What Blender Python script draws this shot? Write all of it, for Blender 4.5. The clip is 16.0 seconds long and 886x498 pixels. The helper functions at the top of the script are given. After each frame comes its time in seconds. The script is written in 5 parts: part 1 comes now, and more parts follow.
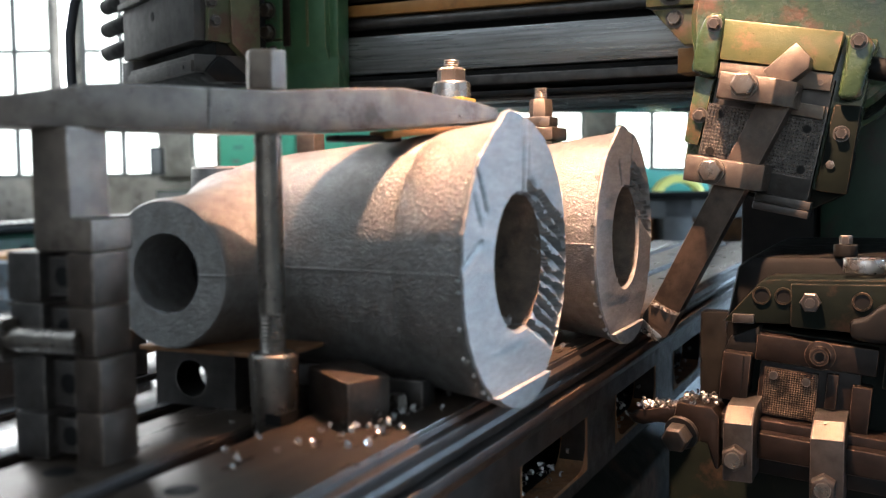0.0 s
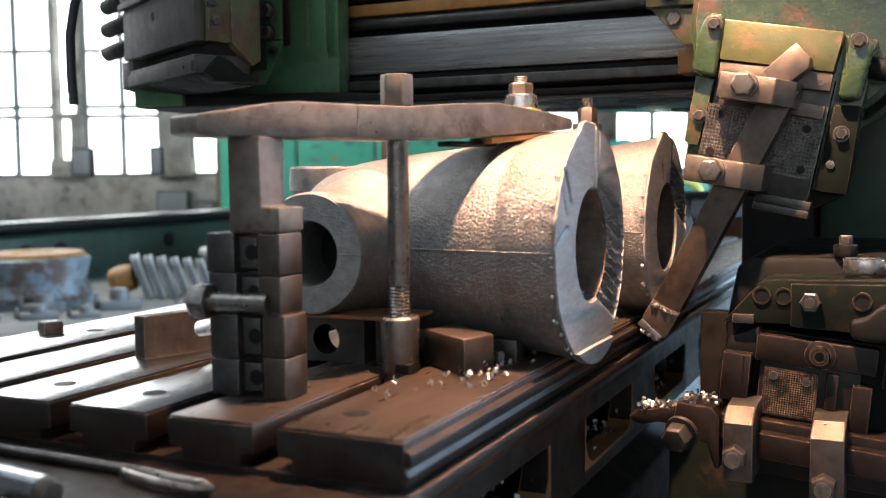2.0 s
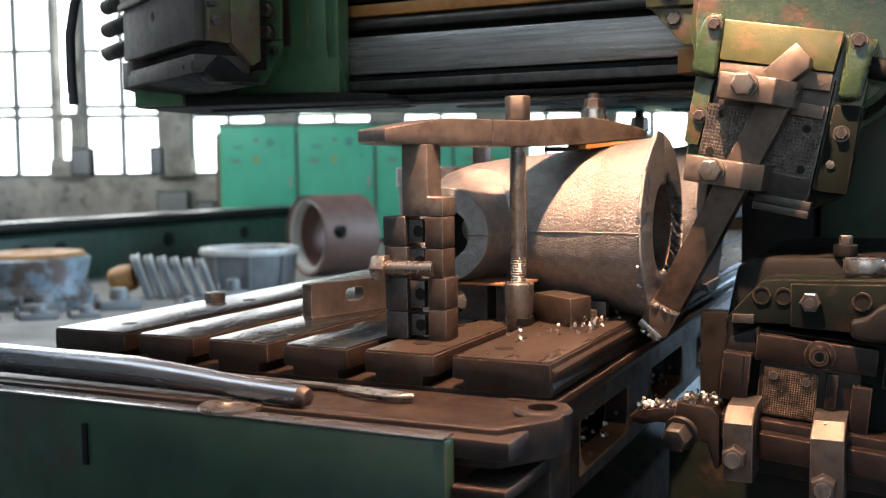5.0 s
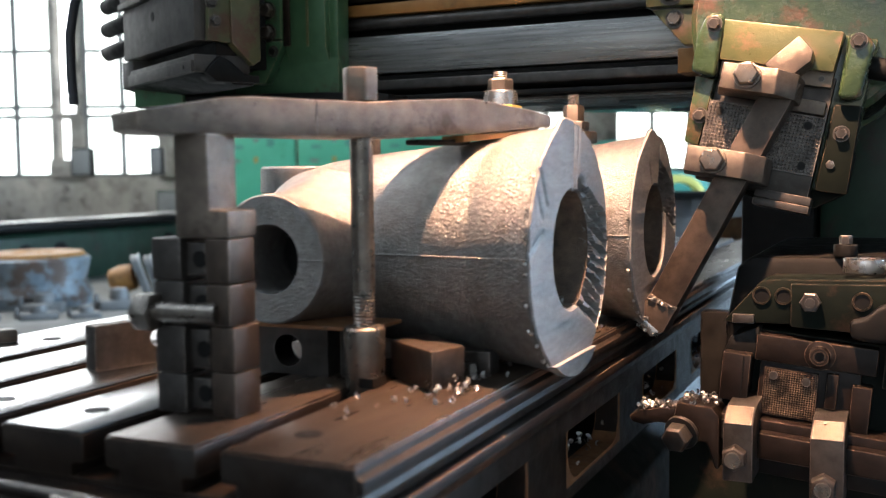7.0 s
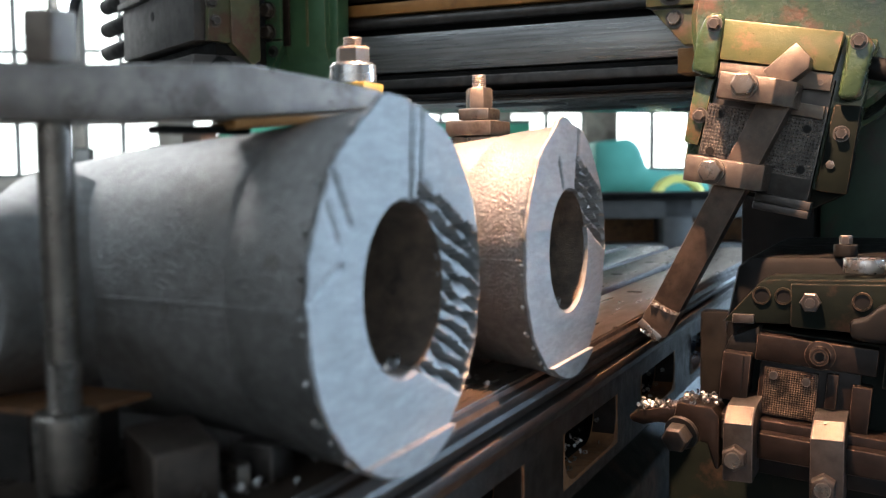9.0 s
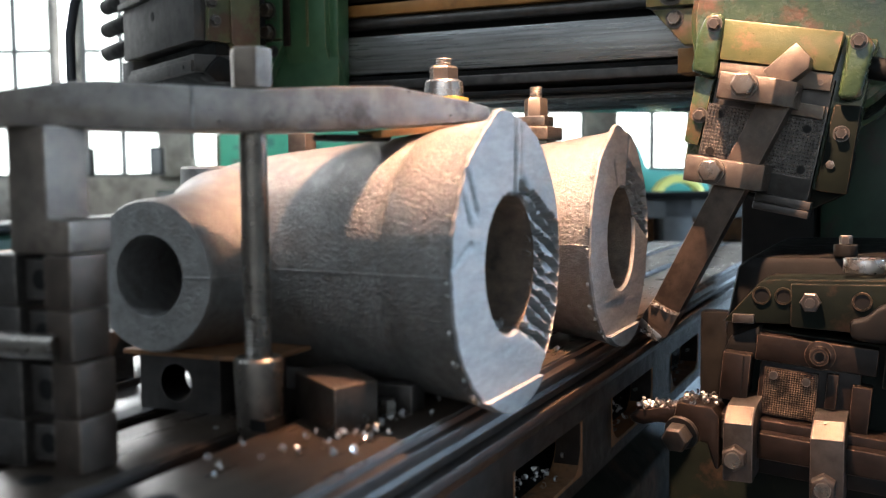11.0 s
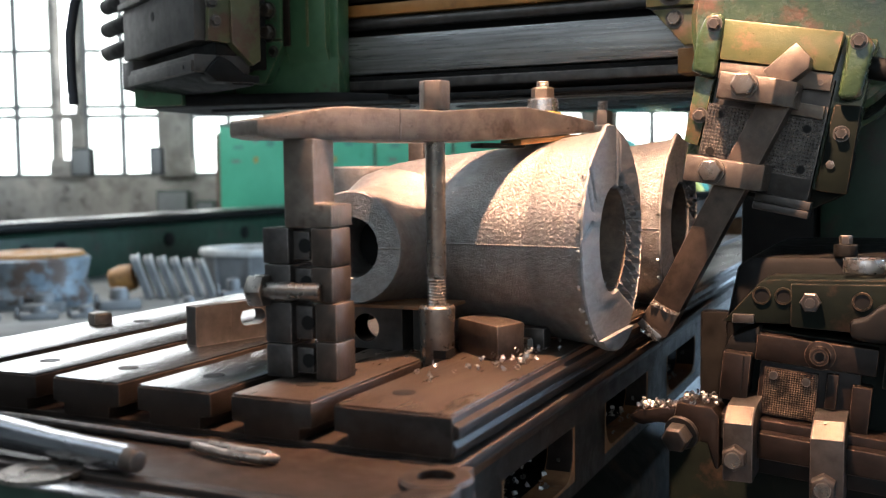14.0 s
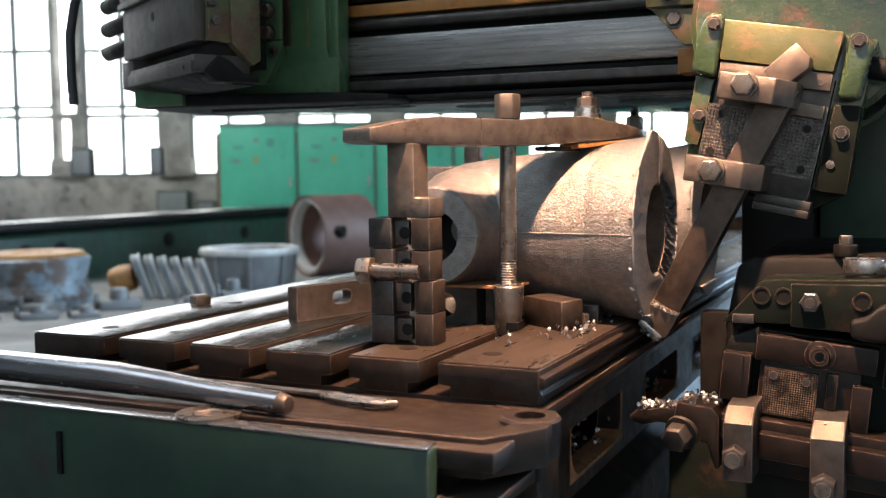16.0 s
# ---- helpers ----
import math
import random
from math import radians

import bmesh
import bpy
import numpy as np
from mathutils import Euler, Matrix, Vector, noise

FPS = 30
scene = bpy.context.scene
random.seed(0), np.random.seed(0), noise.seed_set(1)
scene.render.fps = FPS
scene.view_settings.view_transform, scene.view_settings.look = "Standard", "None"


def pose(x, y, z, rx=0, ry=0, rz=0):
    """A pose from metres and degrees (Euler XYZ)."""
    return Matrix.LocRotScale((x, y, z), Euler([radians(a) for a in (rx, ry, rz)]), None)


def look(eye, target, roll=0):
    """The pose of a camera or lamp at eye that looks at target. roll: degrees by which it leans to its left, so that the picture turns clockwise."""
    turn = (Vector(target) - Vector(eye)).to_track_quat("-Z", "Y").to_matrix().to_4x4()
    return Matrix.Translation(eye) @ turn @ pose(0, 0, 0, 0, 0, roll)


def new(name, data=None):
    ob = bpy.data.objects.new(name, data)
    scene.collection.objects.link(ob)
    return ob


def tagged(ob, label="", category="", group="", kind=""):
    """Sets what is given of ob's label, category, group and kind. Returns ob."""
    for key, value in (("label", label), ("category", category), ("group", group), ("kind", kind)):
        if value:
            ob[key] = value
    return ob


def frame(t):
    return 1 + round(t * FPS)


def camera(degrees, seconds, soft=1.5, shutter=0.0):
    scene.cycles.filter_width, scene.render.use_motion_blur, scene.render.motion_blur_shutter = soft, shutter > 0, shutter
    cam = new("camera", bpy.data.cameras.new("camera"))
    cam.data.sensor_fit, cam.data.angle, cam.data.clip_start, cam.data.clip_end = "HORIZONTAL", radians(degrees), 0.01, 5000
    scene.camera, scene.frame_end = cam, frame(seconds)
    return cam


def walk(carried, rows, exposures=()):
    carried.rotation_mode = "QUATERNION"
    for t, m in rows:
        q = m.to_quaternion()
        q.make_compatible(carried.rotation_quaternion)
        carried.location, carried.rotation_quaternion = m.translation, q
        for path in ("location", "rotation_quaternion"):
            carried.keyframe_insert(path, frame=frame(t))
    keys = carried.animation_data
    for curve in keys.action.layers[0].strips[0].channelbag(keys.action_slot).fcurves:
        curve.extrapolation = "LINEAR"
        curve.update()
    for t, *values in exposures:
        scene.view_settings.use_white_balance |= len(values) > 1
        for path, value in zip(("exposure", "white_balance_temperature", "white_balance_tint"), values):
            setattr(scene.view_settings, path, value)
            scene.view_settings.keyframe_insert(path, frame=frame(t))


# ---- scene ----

# ---- camera: it stands still ----
cam = camera(46.98, 16.0, soft=1.15, shutter=0.4)
cam.data.dof.use_dof = True
cam.data.dof.focus_distance = 2.0
cam.data.dof.aperture_fstop = 3.6
EYE = Matrix(((0.9073, -0.0212, 0.4199, 0), (0.4203, 0.0722, -0.9045, 0), (-0.0111, 0.9972, 0.0744, 1.156), (0, 0, 0, 1)))
EYE = Matrix.LocRotScale((0, 0, 1.156), EYE.to_quaternion(), None)
walk(cam, [(0, EYE), (16, EYE)])

# ---- light ----
world = bpy.data.worlds.new("world")
scene.world = world
world.use_nodes = True
wn = world.node_tree.nodes
sky = wn.new("ShaderNodeTexSky")
sky.sky_type = "NISHITA"
sky.sun_disc = False
sky.sun_elevation, sky.sun_rotation = radians(40), radians(150)
world.node_tree.links.new(sky.outputs[0], wn["Background"].inputs[0])
wn["Background"].inputs[1].default_value = 0.1


def lamp(name, kind, m, power, colour, **more):
    data = bpy.data.lights.new(name, kind)
    data.energy, data.color = power, colour
    if kind == "AREA":
        data.shape, data.size, data.size_y = "RECTANGLE", more["w"], more["h"]
    if kind == "SPOT":
        data.spot_size, data.spot_blend, data.shadow_soft_size = radians(more["cone"]), more["blend"], more["r"]
    ob = new(name, data)
    ob.matrix_world = m
    return ob


# warm machine lamp over the cutting place
lamp("work_light", "SPOT", look((-0.44, 1.44, 2.60), (-0.51, 1.76, 1.05)), 680, (1.0, 0.58, 0.37), cone=64, blend=0.7, r=0.03)
# daylight in the window openings of the side and end walls
lamp("window_light_side", "AREA", look((4.88, 9.43, 3.2), (-0.5, 1.0, 1.0)), 2350, (0.52, 0.74, 1.0), w=4.5, h=3.2)
# next lamp is an added fill for the castings, not an opening
lamp("near_fill", "AREA", look((-4.6, -1.2, 7.8), (-0.9, 1.3, 1.0)), 330, (0.70, 0.85, 1.0), w=6.0, h=5.0)
lamp("window_light_end", "AREA", look((-0.15, -9.1, 4.0), (-1.2, 1.5, 1.1)), 70, (0.80, 0.90, 1.0), w=8.0, h=3.2)
# added fill over the far part of the hall, below a closed ceiling
lamp("far_hall_fill", "AREA", look((-10.6, 7.5, 7.9), (-8.5, 7.7, 0.0)), 1250, (0.93, 0.97, 1.0), w=7.0, h=5.0)
scene.view_settings.exposure = 0.27


# ---- materials ----
def mat(name, c1, c2, scale=8.0, rough=0.5, rough_to=None, metal=0.0, bump=0.15, bump_scale=120.0, stain=None, stain_scale=2.5, stain_at=0.55, stretch=(1, 1, 1), coat=0.0, worn=None, depth=0.003, spec=0.5, fine=8):
    m = bpy.data.materials.new(name)
    m.use_nodes = True
    nt = m.node_tree
    b = nt.nodes["Principled BSDF"]
    co = nt.nodes.new("ShaderNodeTexCoord")
    mp = nt.nodes.new("ShaderNodeMapping")
    mp.inputs["Scale"].default_value = stretch
    nt.links.new(co.outputs["Object"], mp.inputs[0])

    def noise_at(s, detail=6.0, rr=0.6):
        n = nt.nodes.new("ShaderNodeTexNoise")
        n.inputs["Scale"].default_value, n.inputs["Detail"].default_value, n.inputs["Roughness"].default_value = s, detail, rr
        nt.links.new(mp.outputs[0], n.inputs["Vector"])
        return n.outputs["Fac"]

    def ramp(src, p0, p1, a, z):
        r = nt.nodes.new("ShaderNodeValToRGB")
        r.color_ramp.elements[0].position, r.color_ramp.elements[1].position = p0, p1
        r.color_ramp.elements[0].color, r.color_ramp.elements[1].color = (*a, 1), (*z, 1)
        nt.links.new(src, r.inputs[0])
        return r.outputs[0]

    base = ramp(noise_at(scale), 0.35, 0.65, c1, c2)
    if stain:
        mask = ramp(noise_at(stain_scale, 8, 0.68), stain_at, stain_at + 0.1, (0, 0, 0), (1, 1, 1))
        mx = nt.nodes.new("ShaderNodeMix")
        mx.data_type = "RGBA"
        nt.links.new(mask, mx.inputs[0])
        nt.links.new(base, mx.inputs[6])
        mx.inputs[7].default_value = (*stain, 1)
        base = mx.outputs[2]
    if worn:
        # rubbed edges: where a rounded normal leaves the face's own
        be, ge, dot = nt.nodes.new("ShaderNodeBevel"), nt.nodes.new("ShaderNodeNewGeometry"), nt.nodes.new("ShaderNodeVectorMath")
        be.samples = 4
        be.inputs["Radius"].default_value = 0.0035
        dot.operation = "DOT_PRODUCT"
        nt.links.new(be.outputs[0], dot.inputs[0])
        nt.links.new(ge.outputs["Normal"], dot.inputs[1])
        rim = ramp(dot.outputs["Value"], 0.90, 0.985, (1, 1, 1), (0, 0, 0))
        patch = ramp(noise_at(45, 5, 0.7), 0.40, 0.60, (0.1, 0.1, 0.1), (1, 1, 1))
        mul = nt.nodes.new("ShaderNodeMath")
        mul.operation = "MULTIPLY"
        nt.links.new(rim, mul.inputs[0])
        nt.links.new(patch, mul.inputs[1])
        mw = nt.nodes.new("ShaderNodeMix")
        mw.data_type = "RGBA"
        nt.links.new(mul.outputs[0], mw.inputs[0])
        nt.links.new(base, mw.inputs[6])
        mw.inputs[7].default_value = (*worn, 1)
        base = mw.outputs[2]
    nt.links.new(base, b.inputs["Base Color"])
    b.inputs["Metallic"].default_value = metal
    b.inputs["Specular IOR Level"].default_value = spec
    b.inputs["Coat Weight"].default_value = coat
    hi = rough if rough_to is None else rough_to
    nt.links.new(ramp(noise_at(scale * 1.7), 0.3, 0.7, (rough,) * 3, (hi,) * 3), b.inputs["Roughness"])
    if bump:
        bp = nt.nodes.new("ShaderNodeBump")
        bp.inputs["Strength"].default_value, bp.inputs["Distance"].default_value = bump, depth
        nt.links.new(noise_at(bump_scale, fine, 0.72), bp.inputs["Height"])
        nt.links.new(bp.outputs[0], b.inputs["Normal"])
    return m


def glow(name, colour, strength):
    m = bpy.data.materials.new(name)
    m.use_nodes = True
    b = m.node_tree.nodes["Principled BSDF"]
    b.inputs["Base Color"].default_value = (0.8, 0.8, 0.8, 1)
    b.inputs["Emission Color"].default_value = (*colour, 1)
    b.inputs["Emission Strength"].default_value = strength
    return m


CAST = mat("sand_cast_iron", (0.25, 0.235, 0.22), (0.35, 0.335, 0.32), 60, 0.28, 0.44, 0.75, 1.0, 240, (0.20, 0.18, 0.165), 9, 0.60, depth=0.0032, fine=3)
CUT = mat("planed_iron", (0.23, 0.225, 0.22), (0.31, 0.305, 0.30), 30, 0.42, 0.58, 0.45, 0.5, 240, (0.24, 0.23, 0.225), 12, 0.56, stretch=(1, 1, 4))
TABLE_TOP = mat("planed_table_iron", (0.33, 0.325, 0.32), (0.43, 0.425, 0.42), 14, 0.23, 0.28, 1.0, 0.02, 300, (0.15, 0.125, 0.105), 7, 0.60, stretch=(3, 0.5, 1))
TABLE_IRON = mat("oily_table_iron", (0.015, 0.0105, 0.0082), (0.030, 0.021, 0.016), 20, 0.34, 0.52, 0.15, 0.25, 260, (0.036, 0.03, 0.026), 7, 0.56, worn=(0.14, 0.10, 0.075), spec=0.25)
TABLE_OILY = mat("brown_oil_film_on_iron", (0.046, 0.033, 0.024), (0.075, 0.055, 0.041), 9, 0.24, 0.38, 0.45, 0.12, 220, (0.05, 0.038, 0.03), 5, 0.56, stretch=(3, 0.5, 1))
RUST = mat("rusty_casting_edge", (0.22, 0.10, 0.045), (0.32, 0.16, 0.07), 34, 0.5, 0.75, 0.2, 0.5, 300, (0.12, 0.07, 0.04), 12, 0.55)
STEEL = mat("worn_tool_steel", (0.15, 0.128, 0.11), (0.24, 0.21, 0.18), 34, 0.22, 0.40, 0.85, 0.2, 350, (0.09, 0.07, 0.058), 13, 0.57, worn=(0.55, 0.5, 0.45))
DARK_STEEL = mat("dark_oiled_steel", (0.052, 0.046, 0.042), (0.09, 0.080, 0.073), 30, 0.30, 0.5, 0.65, 0.18, 350, (0.05, 0.042, 0.036), 12, 0.56, worn=(0.32, 0.28, 0.25))
BRIGHT = mat("bright_machined_steel", (0.42, 0.40, 0.38), (0.52, 0.50, 0.48), 30, 0.2, 0.34, 0.95, 0.06, 400)
FORGED = mat("forged_clamp_steel", (0.14, 0.112, 0.093), (0.22, 0.178, 0.145), 30, 0.27, 0.45, 0.8, 0.45, 330, (0.09, 0.068, 0.054), 11, 0.57, worn=(0.5, 0.43, 0.37))
BROWN_STEEL = mat("brown_oily_steel", (0.062, 0.045, 0.035), (0.105, 0.078, 0.061), 30, 0.28, 0.46, 0.6, 0.3, 330, (0.055, 0.042, 0.034), 12, 0.56, worn=(0.36, 0.28, 0.22))
# brown steel darkened to carry the shade on the side tool head
SHADED_BROWN = mat("shaded_brown_steel", (0.008, 0.0052, 0.0042), (0.017, 0.011, 0.0085), 26, 0.34, 0.52, 0.2, 0.25, 300, (0.02, 0.015, 0.012), 10, 0.53, worn=(0.20, 0.14, 0.10), spec=0.3)
BORE = mat("rough_brown_bore", (0.12, 0.09, 0.07), (0.22, 0.16, 0.12), 40, 0.45, 0.65, 0.3, 1.0, 200, (0.07, 0.06, 0.05), 14, 0.56)
GREY_IRON = mat("grey_painted_iron", (0.055, 0.05, 0.047), (0.085, 0.077, 0.071), 18, 0.35, 0.55, 0.3, 0.2, 200, (0.03, 0.028, 0.027), 6, 0.56, worn=(0.2, 0.17, 0.15))
# black iron; also stands for shade on the column and side-head ram
BLACK = mat("black_iron_and_shade", (0.006, 0.0058, 0.0056), (0.012, 0.0115, 0.011), 16, 0.4, 0.65, 0.0, 0.2, 200, spec=0.18)
RAIL_STEEL = mat("scraped_rail_steel", (0.20, 0.19, 0.18), (0.38, 0.365, 0.35), 14, 0.20, 0.42, 0.85, 0.25, 60, (0.17, 0.155, 0.145), 6, 0.55, stretch=(0.16, 1, 7))
GREEN = mat("oily_green_paint", (0.024, 0.048, 0.020), (0.044, 0.074, 0.032), 18, 0.16, 0.34, 0.0, 0.8, 70, (0.11, 0.06, 0.032), 11, 0.53, coat=0.5, worn=(0.30, 0.22, 0.12))
OLIVE = mat("olive_paint_worn_brown", (0.065, 0.078, 0.036), (0.105, 0.112, 0.055), 16, 0.3, 0.5, 0.0, 0.3, 90, (0.085, 0.05, 0.032), 9, 0.50, worn=(0.35, 0.24, 0.15))
LEAF_GREEN = mat("green_saddle_paint", (0.042, 0.115, 0.055), (0.068, 0.16, 0.078), 10, 0.28, 0.46, 0.0, 0.3, 80, (0.07, 0.05, 0.03), 8, 0.58, worn=(0.40, 0.30, 0.16))
DARK_GREEN = mat("dark_green_paint", (0.008, 0.028, 0.017), (0.018, 0.048, 0.029), 9, 0.35, 0.55, 0.0, 0.2, 80, (0.028, 0.026, 0.02), 6, 0.54, worn=(0.16, 0.13, 0.08))
# green paint darkened to stand for shade at the side head and bed
SHADED_GREEN = mat("shaded_green_paint", (0.004, 0.0066, 0.0053), (0.0075, 0.0108, 0.008), 14, 0.48, 0.64, 0.0, 0.25, 90, (0.03, 0.02, 0.015), 8, 0.56, worn=(0.12, 0.085, 0.06), spec=0.12)
WORN_GREEN = mat("worn_green_and_bare_metal", (0.085, 0.105, 0.045), (0.13, 0.13, 0.06), 16, 0.25, 0.42, 0.2, 0.35, 110, (0.22, 0.135, 0.085), 9, 0.49, coat=0.3, worn=(0.4, 0.3, 0.18))
TEAL = mat("teal_machine_paint", (0.05, 0.22, 0.17), (0.07, 0.27, 0.21), 4, 0.4, 0.5, 0, 0.1, 40)
CABINET = mat("cabinet_green_paint", (0.055, 0.34, 0.21), (0.07, 0.40, 0.25), 2, 0.35, 0.5, 0, 0.08, 30, (0.03, 0.17, 0.10), 1.5, 0.6)
ORANGE = mat("orange_oily_way", (0.30, 0.13, 0.03), (0.38, 0.18, 0.05), 12, 0.4, 0.6, 0.1, 0.2, 80, (0.18, 0.09, 0.03), 5, 0.55)
CHIP = mat("bright_steel_chips", (0.42, 0.41, 0.40), (0.6, 0.59, 0.57), 40, 0.28, 0.42, 1.0, 0.0)
CONCRETE = mat("stained_concrete", (0.24, 0.225, 0.20), (0.52, 0.49, 0.44), 2.6, 0.75, 0.9, 0, 0.3, 12, (0.13, 0.12, 0.11), 1.3, 0.50)
FLOOR_MAT = mat("oily_concrete_floor", (0.15, 0.143, 0.13), (0.24, 0.23, 0.21), 0.9, 0.5, 0.8, 0, 0.25, 14, (0.12, 0.11, 0.10), 0.5, 0.54)
PLASTER = mat("grey_hall_plaster", (0.28, 0.28, 0.265), (0.36, 0.355, 0.34), 0.8, 0.8, 0.9, 0, 0.2, 10, (0.28, 0.27, 0.25), 0.5, 0.55)
FRAME_GREY = mat("grey_window_steel", (0.16, 0.17, 0.17), (0.22, 0.23, 0.23), 3, 0.5, 0.6, 0.1, 0.1, 30)
BROWN = mat("brown_primed_steel", (0.13, 0.068, 0.052), (0.18, 0.10, 0.075), 4, 0.5, 0.7, 0.1, 0.2, 40)
GREY_PART = mat("grey_primed_casting", (0.13, 0.128, 0.125), (0.20, 0.197, 0.192), 5, 0.5, 0.65, 0.2, 0.2, 40)
PALE_BLUE = mat("pale_blue_primer", (0.12, 0.15, 0.175), (0.20, 0.235, 0.255), 7, 0.5, 0.6, 0, 0.2, 30, (0.09, 0.06, 0.045), 5, 0.47)
PALE = mat("pale_machined_rim", (0.50, 0.49, 0.46), (0.60, 0.59, 0.56), 6, 0.4, 0.5, 0.2, 0.1, 40, (0.35, 0.30, 0.25), 4, 0.58)
BAR_STEEL = mat("smooth_drawn_steel", (0.26, 0.26, 0.27), (0.34, 0.34, 0.35), 20, 0.16, 0.30, 0.9, 0.05, 300, (0.14, 0.13, 0.125), 9, 0.60, stretch=(0.4, 2, 2))
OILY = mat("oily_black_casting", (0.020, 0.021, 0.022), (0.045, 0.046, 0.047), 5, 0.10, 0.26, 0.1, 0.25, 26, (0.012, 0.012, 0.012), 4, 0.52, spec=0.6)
BRASS = mat("dull_brass_plate", (0.32, 0.22, 0.05), (0.40, 0.28, 0.08), 6, 0.4, 0.5, 0.5, 0.1, 30)
YELLOW_BAR = mat("worn_yellow_paint", (0.42, 0.30, 0.05), (0.50, 0.37, 0.08), 12, 0.4, 0.55, 0.1, 0.1, 60, (0.16, 0.14, 0.08), 14, 0.52)
YELLOW = mat("yellow_guard_paint", (0.60, 0.55, 0.14), (0.66, 0.60, 0.18), 4, 0.4, 0.5, 0, 0.05, 30)
CABLE = mat("black_rubber_cable", (0.02, 0.022, 0.028), (0.03, 0.032, 0.04), 10, 0.45, 0.6, 0, 0.1, 60)
SKYGLOW = glow("bright_sky", (0.93, 0.97, 1.0), 4.0)
GLASS = bpy.data.materials.new("window_glass")
GLASS.use_nodes = True
gn = GLASS.node_tree
clear, shine, both = gn.nodes.new("ShaderNodeBsdfTransparent"), gn.nodes.new("ShaderNodeBsdfGlossy"), gn.nodes.new("ShaderNodeMixShader")
clear.inputs[0].default_value = (0.93, 0.95, 0.93, 1)
shine.inputs["Roughness"].default_value = 0.08
both.inputs[0].default_value = 0.06
gn.links.new(clear.outputs[0], both.inputs[1])
gn.links.new(shine.outputs[0], both.inputs[2])
gn.links.new(both.outputs[0], gn.nodes["Material Output"].inputs[0])

# ---- builders ----
ORIGIN = {}
RIDERS = []


def thing(name, at, label, category, turn=(0, 0, 0), group="", kind="", local=False, rides=False):
    ob = new(name)
    ob.empty_display_size = 0.05
    ob.matrix_basis = pose(*at, *turn)
    ORIGIN[ob.name] = Vector((0, 0, 0)) if local else Vector(at)
    if rides:
        RIDERS.append(ob)
    return tagged(ob, label, category, group, kind)


def finish(name, bm, material, bevel=0.0, smooth=True, shift=None, seg=2):
    if bevel:
        bm.normal_update()
        edges = [e for e in bm.edges if len(e.link_faces) == 2 and e.calc_face_angle() > radians(28)]
        bmesh.ops.bevel(bm, geom=edges, offset=bevel, segments=seg, affect="EDGES", profile=0.5, clamp_overlap=True)
    if shift is not None:
        bmesh.ops.translate(bm, verts=bm.verts, vec=-shift)
    bmesh.ops.recalc_face_normals(bm, faces=bm.faces)
    me = bpy.data.meshes.new(name)
    bm.to_mesh(me)
    bm.free()
    me.materials.append(material)
    if smooth:
        me.shade_smooth()
        me.set_sharp_from_angle(angle=radians(35))
    return me


def part(name, bm, material, parent, label="", bevel=0.0, seg=2):
    o = ORIGIN[parent.name]
    ob = new(name, finish(name, bm, material, bevel, True, o, seg))
    ob.parent = parent
    ORIGIN[ob.name] = o
    return tagged(ob, label)


def solid(name, bm, material, at, label, category, bevel=0.0, group="", kind="", rides=False, seg=2):
    ob = new(name, finish(name, bm, material, bevel, True, Vector(at), seg))
    ob.matrix_basis = pose(*at)
    ORIGIN[ob.name] = Vector(at)
    if rides:
        RIDERS.append(ob)
    return tagged(ob, label, category, group, kind)


def box(x0, x1, y0, y1, z0, z1, bm=None):
    bm = bm or bmesh.new()
    m = Matrix.Translation(((x0 + x1) / 2, (y0 + y1) / 2, (z0 + z1) / 2)) @ Matrix.Diagonal((abs(x1 - x0), abs(y1 - y0), abs(z1 - z0), 1))
    bmesh.ops.create_cube(bm, size=1, matrix=m)
    return bm


def prism(outline, axis, a, b, bm=None):
    """An outline of (p, q) swept along axis from a to b: axis y takes (x, z), axis x takes (y, z), axis z takes (x, y)."""
    bm = bm or bmesh.new()
    put = {"y": lambda p, q, w: (p, w, q), "x": lambda p, q, w: (w, p, q), "z": lambda p, q, w: (p, q, w)}[axis]
    lo = [bm.verts.new(put(p, q, a)) for p, q in outline]
    hi = [bm.verts.new(put(p, q, b)) for p, q in outline]
    bm.faces.new(lo)
    bm.faces.new(hi[::-1])
    n = len(outline)
    for i in range(n):
        bm.faces.new((lo[i], hi[i], hi[(i + 1) % n], lo[(i + 1) % n]))
    return bm


def rod(p, q, r, r2=None, seg=24, bm=None):
    bm = bm or bmesh.new()
    p, q = Vector(p), Vector(q)
    m = Matrix.Translation((p + q) / 2) @ (q - p).to_track_quat("Z", "Y").to_matrix().to_4x4()
    bmesh.ops.create_cone(bm, cap_ends=True, segments=seg, radius1=r, radius2=r if r2 is None else r2, depth=(q - p).length, matrix=m)
    return bm


